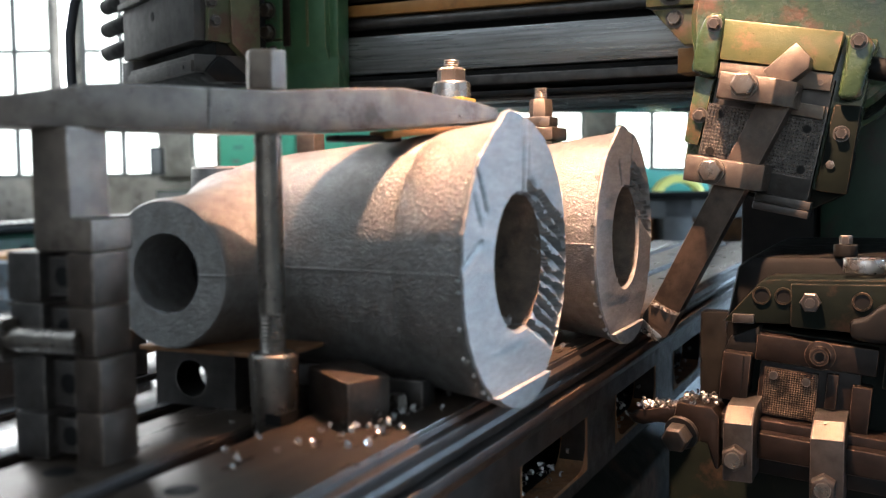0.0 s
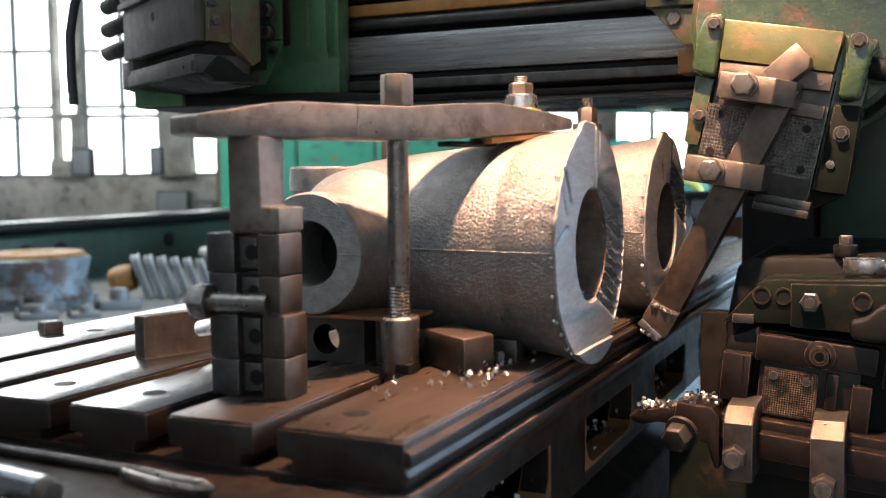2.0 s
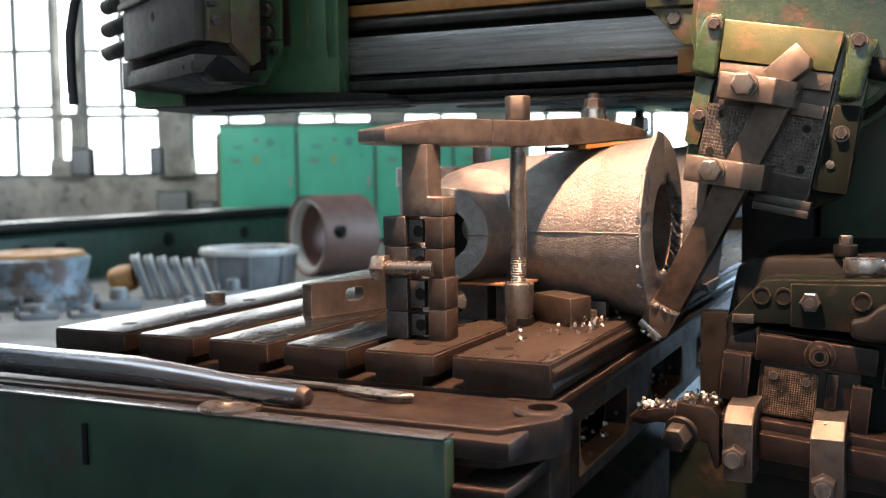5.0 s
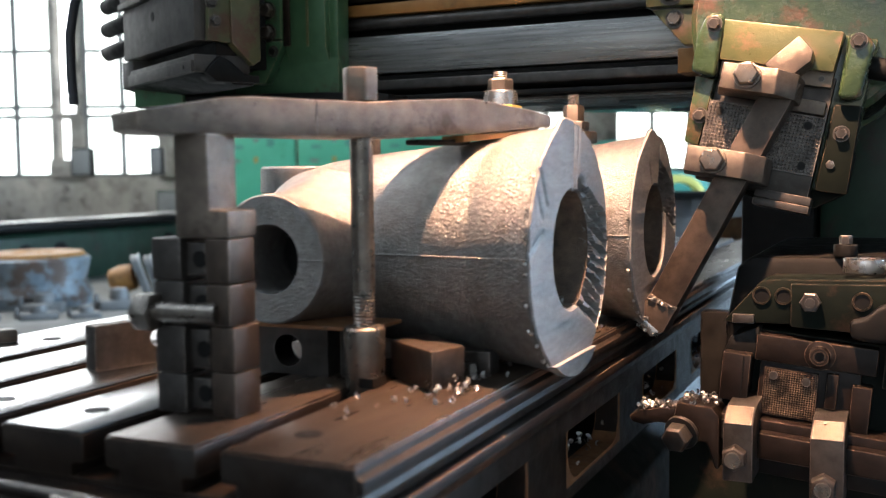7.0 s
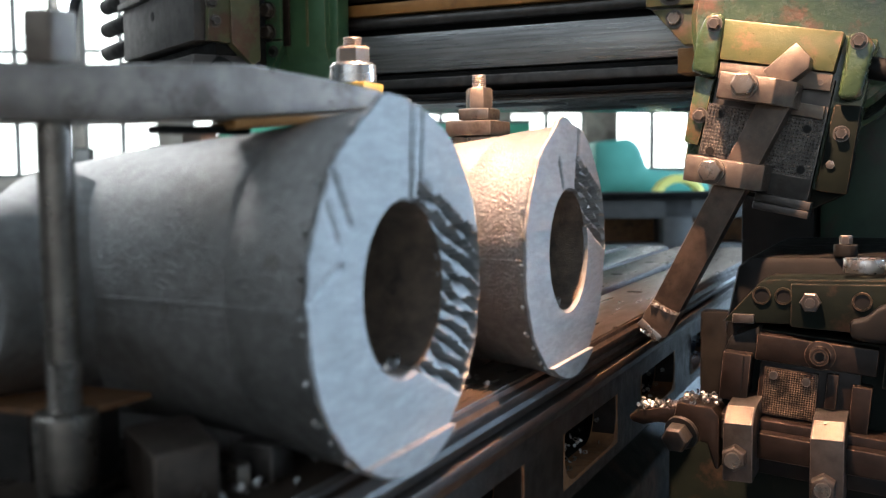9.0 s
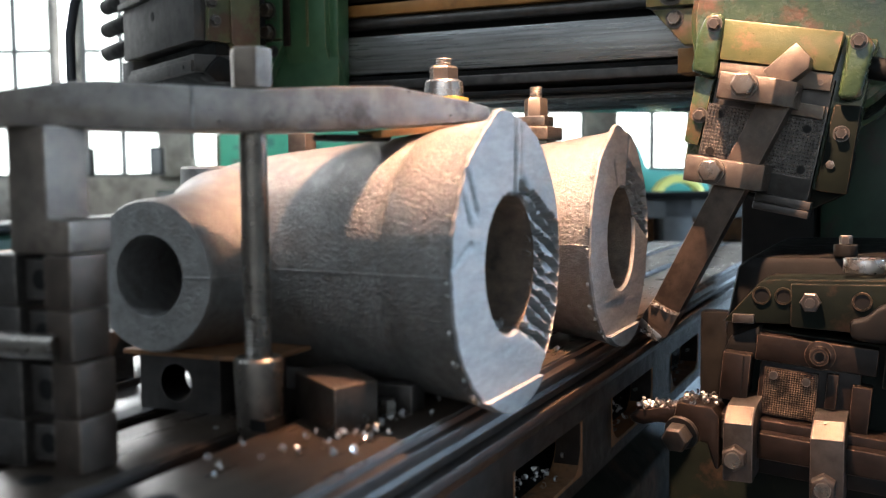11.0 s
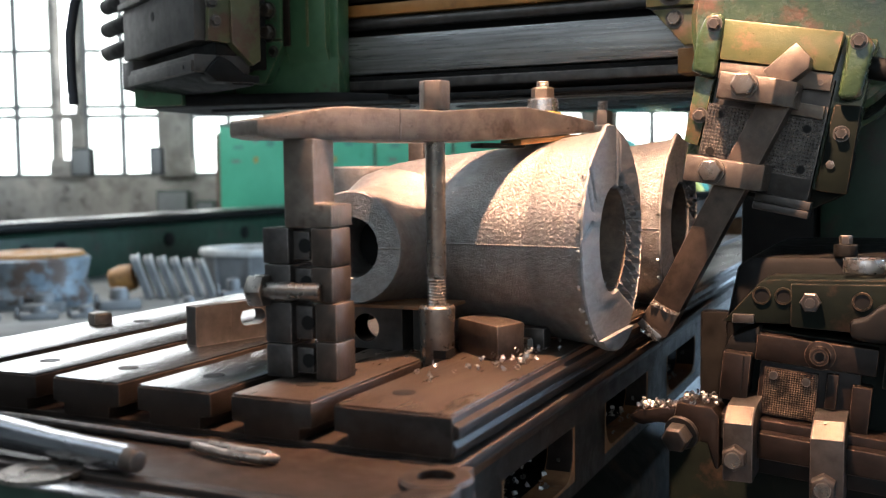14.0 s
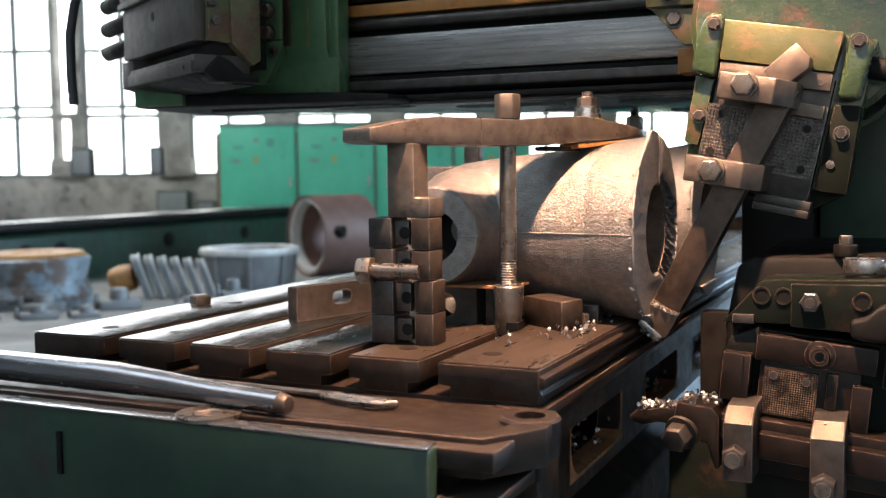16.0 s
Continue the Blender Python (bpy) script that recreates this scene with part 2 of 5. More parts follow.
def lathe(profile, at, way, seg=48, bm=None, wobble=0.0, closed=False):
    """Revolves (distance along way, radius) about the line from at along way."""
    bm = bm or bmesh.new()
    m = Matrix.Translation(at) @ Vector(way).to_track_quat("Z", "Y").to_matrix().to_4x4()
    rings = []
    for d, r in profile:
        if r < 1e-5:
            rings.append([bm.verts.new(m @ Vector((0, 0, d)))])
            continue
        ring = []
        for k in range(seg):
            a = 2 * math.pi * k / seg
            rr = r * (1 + wobble * noise.noise(Vector((math.cos(a) * 2.2, math.sin(a) * 2.2, d * 9))))
            ring.append(bm.verts.new(m @ Vector((rr * math.cos(a), rr * math.sin(a), d))))
        rings.append(ring)
    pairs = list(zip(rings, rings[1:])) + ([(rings[-1], rings[0])] if closed else [])
    for a, b in pairs:
        for k in range(seg):
            j = (k + 1) % seg
            f = [a[k % len(a)], a[j % len(a)], b[j % len(b)], b[k % len(b)]]
            f = list(dict.fromkeys(f))
            if len(f) > 2:
                bm.faces.new(f)
    return bm


def hexhead(at, way, r, h, sides=6, turn=0.0, bm=None):
    """A bolt head or nut with a domed chamfer."""
    bm = bm or bmesh.new()
    m = Matrix.Translation(at) @ Vector(way).to_track_quat("Z", "Y").to_matrix().to_4x4() @ pose(0, 0, 0, 0, 0, turn)
    rings = []
    for d, s in ((0, 1), (h * 0.84, 1), (h, 0.86)):
        rings.append([bm.verts.new(m @ Vector((r * s * math.cos(2 * math.pi * k / sides), r * s * math.sin(2 * math.pi * k / sides), d))) for k in range(sides)])
    bm.faces.new(rings[0][::-1])
    bm.faces.new(rings[2])
    for a, b in zip(rings, rings[1:]):
        for k in range(sides):
            j = (k + 1) % sides
            bm.faces.new((a[k], a[j], b[j], b[k]))
    return bm


def threaded(p, q, r, pitch, bm=None):
    """A stud whose thread is a row of ridges."""
    p, q = Vector(p), Vector(q)
    n = max(3, int((q - p).length / pitch))
    prof = [(0, 0)]
    for k in range(n):
        d = (q - p).length * k / n
        prof += [(d, r * 0.9), (d + pitch * 0.5, r)]
    prof += [((q - p).length, r * 0.9), ((q - p).length, 0)]
    return lathe(prof, p, q - p, 16, bm)


def tube(points, r, seg=10, bm=None):
    """A round bar through points, with a radius each or one for all."""
    bm = bm or bmesh.new()
    pts = [Vector(p) for p in points]
    rr = r if isinstance(r, (list, tuple)) else [r] * len(pts)
    rings = []
    side = None
    for i, p in enumerate(pts):
        d = (pts[min(i + 1, len(pts) - 1)] - pts[max(i - 1, 0)]).normalized()
        side = (side - d * side.dot(d)).normalized() if side is not None else d.orthogonal().normalized()
        up = d.cross(side)
        rings.append([bm.verts.new(p + rr[i] * (math.cos(2 * math.pi * k / seg) * side + math.sin(2 * math.pi * k / seg) * up)) for k in range(seg)])
    for a, b in zip(rings, rings[1:]):
        for k in range(seg):
            j = (k + 1) % seg
            bm.faces.new((a[k], a[j], b[j], b[k]))
    bm.faces.new(rings[0][::-1])
    bm.faces.new(rings[-1])
    return bm


def curl(points, rng, size, bm):
    """One curled chip at each point."""
    for c in points:
        r, turns, w = size * rng.uniform(0.5, 1.0), rng.uniform(0.4, 1.3), size * rng.uniform(0.5, 1.0)
        m = Matrix.Translation(c) @ Euler((rng.uniform(0, 6), rng.uniform(0, 6), rng.uniform(0, 6))).to_matrix().to_4x4()
        n, last = 6, None
        for k in range(n + 1):
            a = turns * 2 * math.pi * k / n
            q = r * (0.7 + 0.5 * k / n)
            now = [bm.verts.new(m @ Vector((q * math.cos(a), q * math.sin(a), h + a * size * 0.12))) for h in (-w / 2, w / 2)]
            if last:
                bm.faces.new((last[0], last[1], now[1], now[0]))
            last = now
    return bm


def rect_hole(y0, y1, z0, z1, hy0, hy1, hz0, hz1, r, x_front, x_back, bm, n=8):
    """A wall panel in the plane x_front, with a round-cornered opening that runs back to x_back."""
    inner = []
    for cy, cz, a0 in ((hy1 - r, hz1 - r, 0), (hy0 + r, hz1 - r, 90), (hy0 + r, hz0 + r, 180), (hy1 - r, hz0 + r, 270)):
        for k in range(n + 1):
            a = radians(a0 + 90 * k / n)
            inner.append((cy + r * math.cos(a), cz + r * math.sin(a)))
    cy, cz = (hy0 + hy1) / 2, (hz0 + hz1) / 2
    outer = []
    for k, (p, q) in enumerate(inner):
        c = k // (n + 1)
        fy, fz = ((y1, z1), (y0, z1), (y0, z0), (y1, z0))[c]
        i = k % (n + 1)
        if c in (0, 2):
            outer.append((fy, q) if i < n / 2 else (fy, fz) if i == n / 2 else (p, fz))
        else:
            outer.append((p, fz) if i < n / 2 else (fy, fz) if i == n / 2 else (fy, q))
    vi = [bm.verts.new((x_front, p, q)) for p, q in inner]
    vo = [bm.verts.new((x_front, p, q)) for p, q in outer]
    vb = [bm.verts.new((x_back, p, q)) for p, q in inner]
    m = len(inner)
    for k in range(m):
        j = (k + 1) % m
        bm.faces.new((vo[k], vo[j], vi[j], vi[k]))
        bm.faces.new((vi[k], vi[j], vb[j], vb[k]))
    return bm


def bg(right, ahead, z=0.0, turn=0.0):
    """A place in the hall behind the machine, by its distance ahead of and beside the camera's stand."""
    return pose(-0.4211 * ahead + 0.907 * right, 0.907 * ahead + 0.4211 * right, z, 0, 0, 24.9 + turn)


def bg_thing(name, right, ahead, label, category, turn=0.0, group="", kind="", z=0.0):
    ob = new(name)
    ob.matrix_basis = bg(right, ahead, z, turn)
    ORIGIN[ob.name] = Vector((0, 0, 0))
    return tagged(ob, label, category, group, kind)


def bg_solid(name, bm, material, right, ahead, label, category, turn=0.0, bevel=0.0, group="", kind="", z=0.0):
    ob = new(name, finish(name, bm, material, bevel))
    ob.matrix_basis = bg(right, ahead, z, turn)
    ORIGIN[ob.name] = Vector((0, 0, 0))
    return tagged(ob, label, category, group, kind)


# ---- the hall ----
def hall():
    bg_solid("floor", box(-17, 9, -9, 21, -0.2, 0), FLOOR_MAT, 0, 0, "oil-stained grey concrete workshop floor", "floor", kind="structure")
    bg_solid("ceiling", box(-17, 9, -9, 21, 8.0, 8.2), PLASTER, 0, 0, "grey concrete hall ceiling", "ceiling", kind="structure")
    bg_solid("wall_west", box(-17, -16.8, -9, 21, 0, 8), PLASTER, 0, 0, "stained grey plaster hall wall", "wall", kind="structure")
    for name, spans, lab in (("wall_east", [(-9, 21, 0, 1.5), (-9, 21, 5.2, 8), (-9, -6.5, 1.5, 5.2), (9.2, 21, 1.5, 5.2)], "grey plaster wall with a long window opening"),):
        bm = bmesh.new()
        for a, b, c, d in spans:
            box(8.6, 8.9, a, b, c, d, bm)
        bg_solid(name, bm, PLASTER, 0, 0, lab, "wall", kind="structure")
    bm = bmesh.new()
    for a, b, c, d in [(-17, 9, 0, 1.6), (-17, 9, 5.2, 8), (-17, -9, 1.6, 5.2), (4.5, 9, 1.6, 5.2)]:
        box(a, b, -8.9, -8.6, c, d, bm)
    bg_solid("wall_south", bm, PLASTER, 0, 0, "grey plaster wall with a long window opening", "wall", kind="structure")
    # window wall: a parapet, piers every 2.07 m, a head beam
    bm = box(-17, 9, 20, 20.35, 0, 1.15)
    box(-17, 9, 20, 20.35, 7.8, 8.0, bm)
    # unseen upper wall added over the right bays to dim the table's reflections
    box(-3.1, 9, 20, 20.35, 2.75, 7.8, bm)
    bg_solid("wall_north", bm, CONCRETE, 0, 0, "stained grey concrete wall below tall windows", "wall", kind="structure", bevel=0.01)
    xs = [-15.55 + 2.07 * k for k in range(12)]
    for k, x in enumerate(xs):
        if k < 5:
            bm = box(x - 0.30, x - 0.21, 19.9, 20.3, 1.15, 7.8)
            box(x + 0.06, x + 0.30, 19.9, 20.3, 1.15, 2.35, bm)
            box(x + 0.18, x + 0.27, 19.9, 20.3, 2.35, 7.8, bm)
            box(x - 0.21, x + 0.2, 19.95, 20.25, 2.28, 2.40, bm)
        else:
            bm = box(x - 0.30, x + 0.30, 19.9, 20.3, 1.15, 7.8)
        box(x - 0.34, x + 0.34, 19.86, 20.3, 1.15, 1.5, bm)
        bg_solid("pier_%d" % (k + 1), bm, CONCRETE, 0, 0, "grey concrete pier between tall windows", "pillar", kind="structure", bevel=0.01)
    for k, (a, b) in enumerate(zip(xs, xs[1:])):
        w = bg_thing("window_%d" % (k + 1), 0, 0, "tall grey steel factory window, bright with daylight", "window", kind="structure")
        lo, hi = a + 0.31, b - 0.31
        bars = bmesh.new()
        top = 7.8 if b < -2 else 2.75
        for x in (lo, (lo + hi) / 2, hi):
            box(x - 0.045, x + 0.045, 20.05, 20.12, 1.15, top, bars)
        for z in [v for v in (1.18, 2.33, 2.52, 3.6, 4.7, 5.8, 7.77) if v < top]:
            box(lo, hi, 20.06, 20.11, z - 0.04, z + 0.04, bars)
        part("window_frame", bars, FRAME_GREY, w)
        for x0, x1 in ((lo, (lo + hi) / 2), ((lo + hi) / 2, hi)):
            for z0, z1 in [v for v in ((1.18, 2.33), (2.33, 2.52), (2.52, 3.6), (3.6, 4.7)) if v[1] < top]:
                p = part("pane", box(x0 + 0.03, x1 - 0.03, 20.08, 20.086, z0 + 0.035, z1 - 0.035), GLASS, w)
                p.visible_shadow = False
    bg_solid("backdrop", box(-26, 18, 24, 24.1, -1, 12), SKYGLOW, 0, 0, "overcast white sky outside the windows", "sky", kind="structure")


def far_things():
    # small boxes on the columns
    for x, z, w, h in ((-6.14, 1.17, 0.36, 0.48), (-4.86, 1.17, 0.22, 0.48)):
        b = bg_thing("switch_box", x, 17.4, "dark grey metal switch box on the wall", "switch box", group="switch boxes", z=z)
        part("body", box(-w / 2, w / 2, 0, 0.2, 0, h), BLACK, b, bevel=0.01)
        part("door", box(-w / 2 + 0.03, w / 2 - 0.03, -0.02, 0, 0.03, h - 0.03), FRAME_GREY, b, bevel=0.005)
    # green switch cabinets
    def cabinet(x):
        c = bg_thing("electrical_cabinet", x, 17.0, "tall bright green sheet-steel electrical cabinet", "cabinet", group="green cabinets")
        part("body", box(-0.63, 0.63, 0, 0.5, 0.08, 1.97), CABINET, c, bevel=0.01)
        part("plinth", box(-0.61, 0.61, 0.03, 0.48, 0, 0.08), BLACK, c)
        part("top_cap", box(-0.64, 0.64, -0.03, 0.52, 1.972, 2.02), GREY_PART, c, bevel=0.006)
        part("side_strip", box(-0.70, -0.634, 0.02, 0.4, 0.1, 1.86), BROWN, c, bevel=0.004)
        d = part("door", box(-0.62, 0.62, -0.022, -0.001, 0.1, 1.95), CABINET, c, bevel=0.005)
        part("handle", box(0.53, 0.56, -0.05, -0.022, 0.95, 1.13), BRIGHT, d, "bright lever handle")
        for x0, z0, w, h, mt in ((-0.42, 1.36, 0.13, 0.05, GREY_PART), (-0.40, 1.58, 0.16, 0.07, TEAL), (-0.06, 1.36, 0.07, 0.09, BRASS), (-0.06, 1.70, 0.08, 0.06, GREY_PART), (0.16, 1.62, 0.12, 0.14, TEAL)):
            part("name_plate", box(x0, x0 + w, -0.026, -0.022, z0, z0 + h), mt, d)
        return c
    for x in (-3.06, -1.76, -0.46, 0.84):
        cabinet(x)
    # long bed of the next machine, along its own table
    bed = thing("machine_bed", (-8.6, 10.5, 0), "long green machine bed with a black top way", "machine bed")
    part("base", prism([(-9.4, 0), (-8.55, 0), (-8.55, 0.52), (-8.62, 0.56), (-9.3, 0.56), (-9.4, 0.5)], "y", 4.5, 17), DARK_GREEN, bed, bevel=0.015)
    part("way", prism([(-9.35, 0.56), (-8.58, 0.56), (-8.46, 0.60), (-8.46, 0.655), (-8.6, 0.67), (-9.35, 0.67)], "y", 4.4, 17.1), BLACK, bed, bevel=0.01)
    part("way_edge", box(-8.75, -8.50, 4.4, 17.1, 0.672, 0.69), BRIGHT, bed, "bright worn sliding way", bevel=0.004)
    for y in (6.5, 7.9, 8.4, 10.2, 11.8, 13.4):
        part("cover", rod((-8.56, y, 0.36), (-8.53, y, 0.36), 0.09), BLACK, bed, bevel=0.004)
    # castings and rings lying on the hall floor
    d = bg_thing("drum_casting", -3.75, 9.3, "pale blue round casting with an orange-rusty top", "casting")
    part("body", lathe([(0, 0), (0, 0.5), (0.1, 0.52), (0.2, 0.46), (0.42, 0.5), (0.44, 0.47), (0.44, 0)], (0, 0, 0), (0, 0, 1), 40, wobble=0.05), PALE_BLUE, d)
    part("top", lathe([(0.44, 0), (0.445, 0.46), (0.475, 0.44), (0.475, 0.2), (0.46, 0.18), (0.46, 0)], (0, 0, 0), (0, 0, 1), 40), ORANGE, d, "rusty orange top face")
    h = bg_thing("ring_housing", -1.98, 10.4, "grey primed round housing with an open flanged top", "housing")
    part("shell", lathe([(0, 0), (0, 0.40), (0.34, 0.46), (0.36, 0.46), (0.36, 0.36), (0.05, 0.30), (0.05, 0)], (0, 0, 0), (0, 0, 1), 44), GREY_PART, h)
    for k in range(8):
        v = radians(45 * k + 10)
        part("rib", rod((0.43 * math.cos(v), 0.43 * math.sin(v), 0.0), (0.47 * math.cos(v), 0.47 * math.sin(v), 0.36), 0.02, 0.012, 8), GREY_PART, h)
    part("flange", lathe([(0.36, 0.38), (0.36, 0.5), (0.42, 0.5), (0.42, 0.38)], (0, 0, 0), (0, 0, 1), 44, closed=True), PALE, h, "pale flange ring", bevel=0.006)
    for k in range(6):
        h0 = 0.40 - 0.012 * k
        f = bg_thing("flange_plate", -2.86 + 0.115 * k, 9.75 + 0.02 * k, "grey square flange plate leaning in a row", "flange", group="row of flange plates", turn=14)
        bm = prism([(-0.20, 0.0), (0.20, 0.0), (0.20, h0 - 0.05), (0.15, h0), (-0.15, h0), (-0.20, h0 - 0.05)], "x", 0.0, 0.062)
        for v in bm.verts:
            v.co.x -= 0.34 * v.co.z
        part("plate", bm, GREY_PART, f, bevel=0.008)
        bm = prism([(-0.21, 0.005), (0.21, 0.005), (0.21, h0 - 0.04), (0.15, h0 + 0.012), (-0.15, h0 + 0.012), (-0.21, h0 - 0.04)], "x", 0.064, 0.078)
        for v in bm.verts:
            v.co.x -= 0.34 * v.co.z
        part("machined_face", bm, PALE, f, "pale machined face", bevel=0.003)
    bg_solid("rusty_hub", lathe([(0, 0.05), (0, 0.12), (0.1, 0.14), (0.22, 0.12), (0.22, 0.05)], (0, 0, 0), (1, 0, 0.25), 24, closed=True), ORANGE, -3.16, 9.7, "small orange-rusty hub on its side", "hub", z=0.15)
    for x, y, w, h in ((-6.55, 18.6, 0.42, 0.44), (-6.95, 18.3, 0.5, 0.36), (-5.0, 18.9, 0.6, 0.9), (-4.35, 18.7, 0.35, 0.7)):
        b = bg_thing("tool_locker", x, y, "dark steel locker standing by the hall wall", "locker", group="lockers by the wall")
        part("body", box(-w / 2, w / 2, 0, 0.35, 0, h), DARK_GREEN, b, bevel=0.01)
        part("door", box(-w / 2 + 0.03, w / 2 - 0.03, -0.02, -0.001, 0.04, h - 0.04), FRAME_GREY, b, bevel=0.005)
    p = bg_thing("pipe_ring", -1.52, 11.6, "large brown-primed pipe section lying on its side", "pipe", z=0.46)
    part("shell", lathe([(-0.05, 0.435), (-0.05, 0.455), (0.0, 0.46), (0.66, 0.46), (0.66, 0.38), (0.10, 0.38), (0.10, 0.435)], (0, 0, 0), (0.80, 0.60, 0), 48, closed=True), BROWN, p)
    part("rim", lathe([(0.0, 0.375), (-0.02, 0.385), (-0.02, 0.434), (0.099, 0.434), (0.099, 0.375)], (0, 0, 0), (0.80, 0.60, 0), 48, closed=True), PALE, p, "pale machined inner rim")
    part("port", rod((0.27, -0.235, 0.06), (0.42, -0.30, 0.06), 0.07), BLACK, p)
    rng = random.Random(5)
    for x, y, w, hh in ((-3.45, 8.75, 0.34, 0.16), (-3.32, 8.3, 0.3, 0.12), (-2.85, 8.9, 0.34, 0.18), (-2.2, 8.75, 0.2, 0.12), (-2.95, 8.35, 0.24, 0.1), (-1.95, 9.4, 0.26, 0.2), (-3.7, 8.2, 0.2, 0.14)):
        b = bg_thing("bracket_casting", x, y, "small grey cast bracket lying on the floor", "bracket", turn=rng.uniform(-40, 40), group="brackets on the floor")
        part("foot", box(-w / 2, w / 2, -w * 0.32, w * 0.32, 0, hh * 0.45), GREY_PART, b, bevel=0.012)
        part("hub", rod((0, 0, hh * 0.45), (0, 0, hh), w * 0.26, w * 0.22), GREY_PART, b, bevel=0.008)
        part("lug", box(-w * 0.62, -w / 2, -w * 0.12, w * 0.12, 0.01, hh * 0.8), GREY_PART, b, bevel=0.012)
    # teal machine with a yellow guard, beyond the table's far end
    m = bg_thing("teal_machine", 1.78, 9.0, "teal-painted machine head with a yellow round guard", "machine")
    part("base", box(-0.5, 0.9, 0, 0.9, 0, 0.95), TEAL, m, bevel=0.04)
    part("head", prism([(-0.42, 0.95), (0.6, 0.95), (0.6, 1.12), (0.05, 1.17), (-0.02, 1.37), (-0.10, 1.44), (-0.42, 1.42)], "y", 0.1, 0.7), TEAL, m, bevel=0.035)
    part("guard", lathe([(0, 0.17), (0, 0.24), (0.14, 0.24), (0.14, 0.17)], (0.27, -0.05, 0.88), (0, -1, 0), 36, closed=True), YELLOW, m, "yellow ring guard", bevel=0.01)
    b = bg_thing("machine_beam", 1.55, 6.3, "grey-brown cast beam with dark pockets behind the table", "beam")
    bm = bmesh.new()
    for a, c in ((-0.9, -0.75), (-0.18, 0.0), (0.62, 0.9)):
        box(a, c, 0, 0.3, 0.42, 0.98, bm)
    box(-0.9, 0.9, 0, 0.3, 0.86, 0.98, bm)
    box(-0.9, 0.9, 0, 0.3, 0.42, 0.70, bm)
    part("web", bm, GREY_PART, b, bevel=0.008)
    part("back", box(-0.9, 0.9, 0.3, 0.34, 0.42, 0.98), RUST, b)
    part("cap", box(-0.92, 0.92, -0.03, 0.36, 0.98, 1.02), BLACK, b, bevel=0.006)
    part("foot", box(-0.8, 0.8, 0.05, 0.3, 0, 0.42), DARK_GREEN, b, bevel=0.01)


# ---- the planing machine: bed, column, cross rail ----
def machine_frame():
    b = thing("planer_bed", (-1.06, 2.5, 0), "dark green cast planer bed under the sliding table", "machine bed")
    # base takes the darkened green for the shade under the table
    part("base", prism([(-1.55, 0), (-0.6, 0), (-0.6, 0.40), (-0.66, 0.46), (-0.66, 0.52), (-1.46, 0.52), (-1.46, 0.46), (-1.55, 0.40)], "y", 0.75, 6.5), SHADED_GREEN, b, bevel=0.012)
    for x in (-0.82, -1.3):
        part("way", prism([(x - 0.11, 0.52), (x + 0.11, 0.52), (x + 0.09, 0.555), (x - 0.09, 0.555)], "y", 0.75, 6.5), DARK_STEEL, b, bevel=0.004)
    c = thing("machine_column", (0.1, 2.95, 0), "dark green cast machine column, its body coloured black for shade", "machine column")
    # body and slide face are coloured black where the column is shaded
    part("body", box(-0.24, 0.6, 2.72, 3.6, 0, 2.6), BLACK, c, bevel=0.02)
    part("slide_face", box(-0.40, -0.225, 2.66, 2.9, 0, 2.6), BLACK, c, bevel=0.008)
    part("way", box(-0.215, -0.02, 2.69, 2.718, 0.4, 2.55), DARK_GREEN, c, bevel=0.004)
    r = thing("cross_rail", (-1.3, 2.6, 1.37), "heavy cast cross rail with bright scraped ways and a lead screw", "cross rail")
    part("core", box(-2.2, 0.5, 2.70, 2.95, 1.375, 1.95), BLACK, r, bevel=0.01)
    part("lower_way", box(-2.2, 0.3, 2.60, 2.72, 1.441, 1.548), RAIL_STEEL, r, "wide bright scraped steel way", bevel=0.003)
    part("way_lip", box(-2.2, 0.3, 2.625, 2.72, 1.424, 1.438), BLACK, r)
    part("lower_edge", prism([(2.63, 1.385), (2.72, 1.385), (2.72, 1.422), (2.60, 1.422), (2.60, 1.395)], "x", -2.2, 0.3), DARK_STEEL, r, bevel=0.003)
    part("sill", box(-2.2, 0.4, 2.58, 2.9, 1.362, 1.376), BLACK, r, bevel=0.003)
    part("lead_screw", threaded((-2.19, 2.655, 1.592), (0.3, 2.655, 1.592), 0.019, 0.0125), DARK_STEEL, r, "long threaded lead screw")
    part("middle_way", box(-2.2, 0.3, 2.63, 2.72, 1.612, 1.645), ORANGE, r, "oily orange-brown way", bevel=0.003)
    part("shaft", rod((-2.19, 2.64, 1.672), (0.3, 2.64, 1.672), 0.018), BLACK, r)
    part("upper_way", box(-2.2, 0.3, 2.60, 2.72, 1.70, 1.92), RAIL_STEEL, r, bevel=0.004)
    # oily underside reaching back to the arch; flat black patches paint its shaded pockets
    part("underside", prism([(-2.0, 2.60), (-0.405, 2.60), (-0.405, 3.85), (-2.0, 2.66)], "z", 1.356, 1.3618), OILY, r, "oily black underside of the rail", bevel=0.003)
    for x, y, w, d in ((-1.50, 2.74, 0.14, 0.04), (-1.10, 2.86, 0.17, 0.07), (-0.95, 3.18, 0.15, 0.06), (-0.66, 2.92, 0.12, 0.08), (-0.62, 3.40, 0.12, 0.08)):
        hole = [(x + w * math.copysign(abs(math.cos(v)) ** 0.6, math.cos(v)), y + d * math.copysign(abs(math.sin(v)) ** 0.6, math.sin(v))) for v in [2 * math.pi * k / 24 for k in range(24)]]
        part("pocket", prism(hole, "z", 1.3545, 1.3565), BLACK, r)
    part("front_rib", box(-2.0, -0.405, 2.60, 2.625, 1.350, 1.3555), DARK_STEEL, r, bevel=0.002)


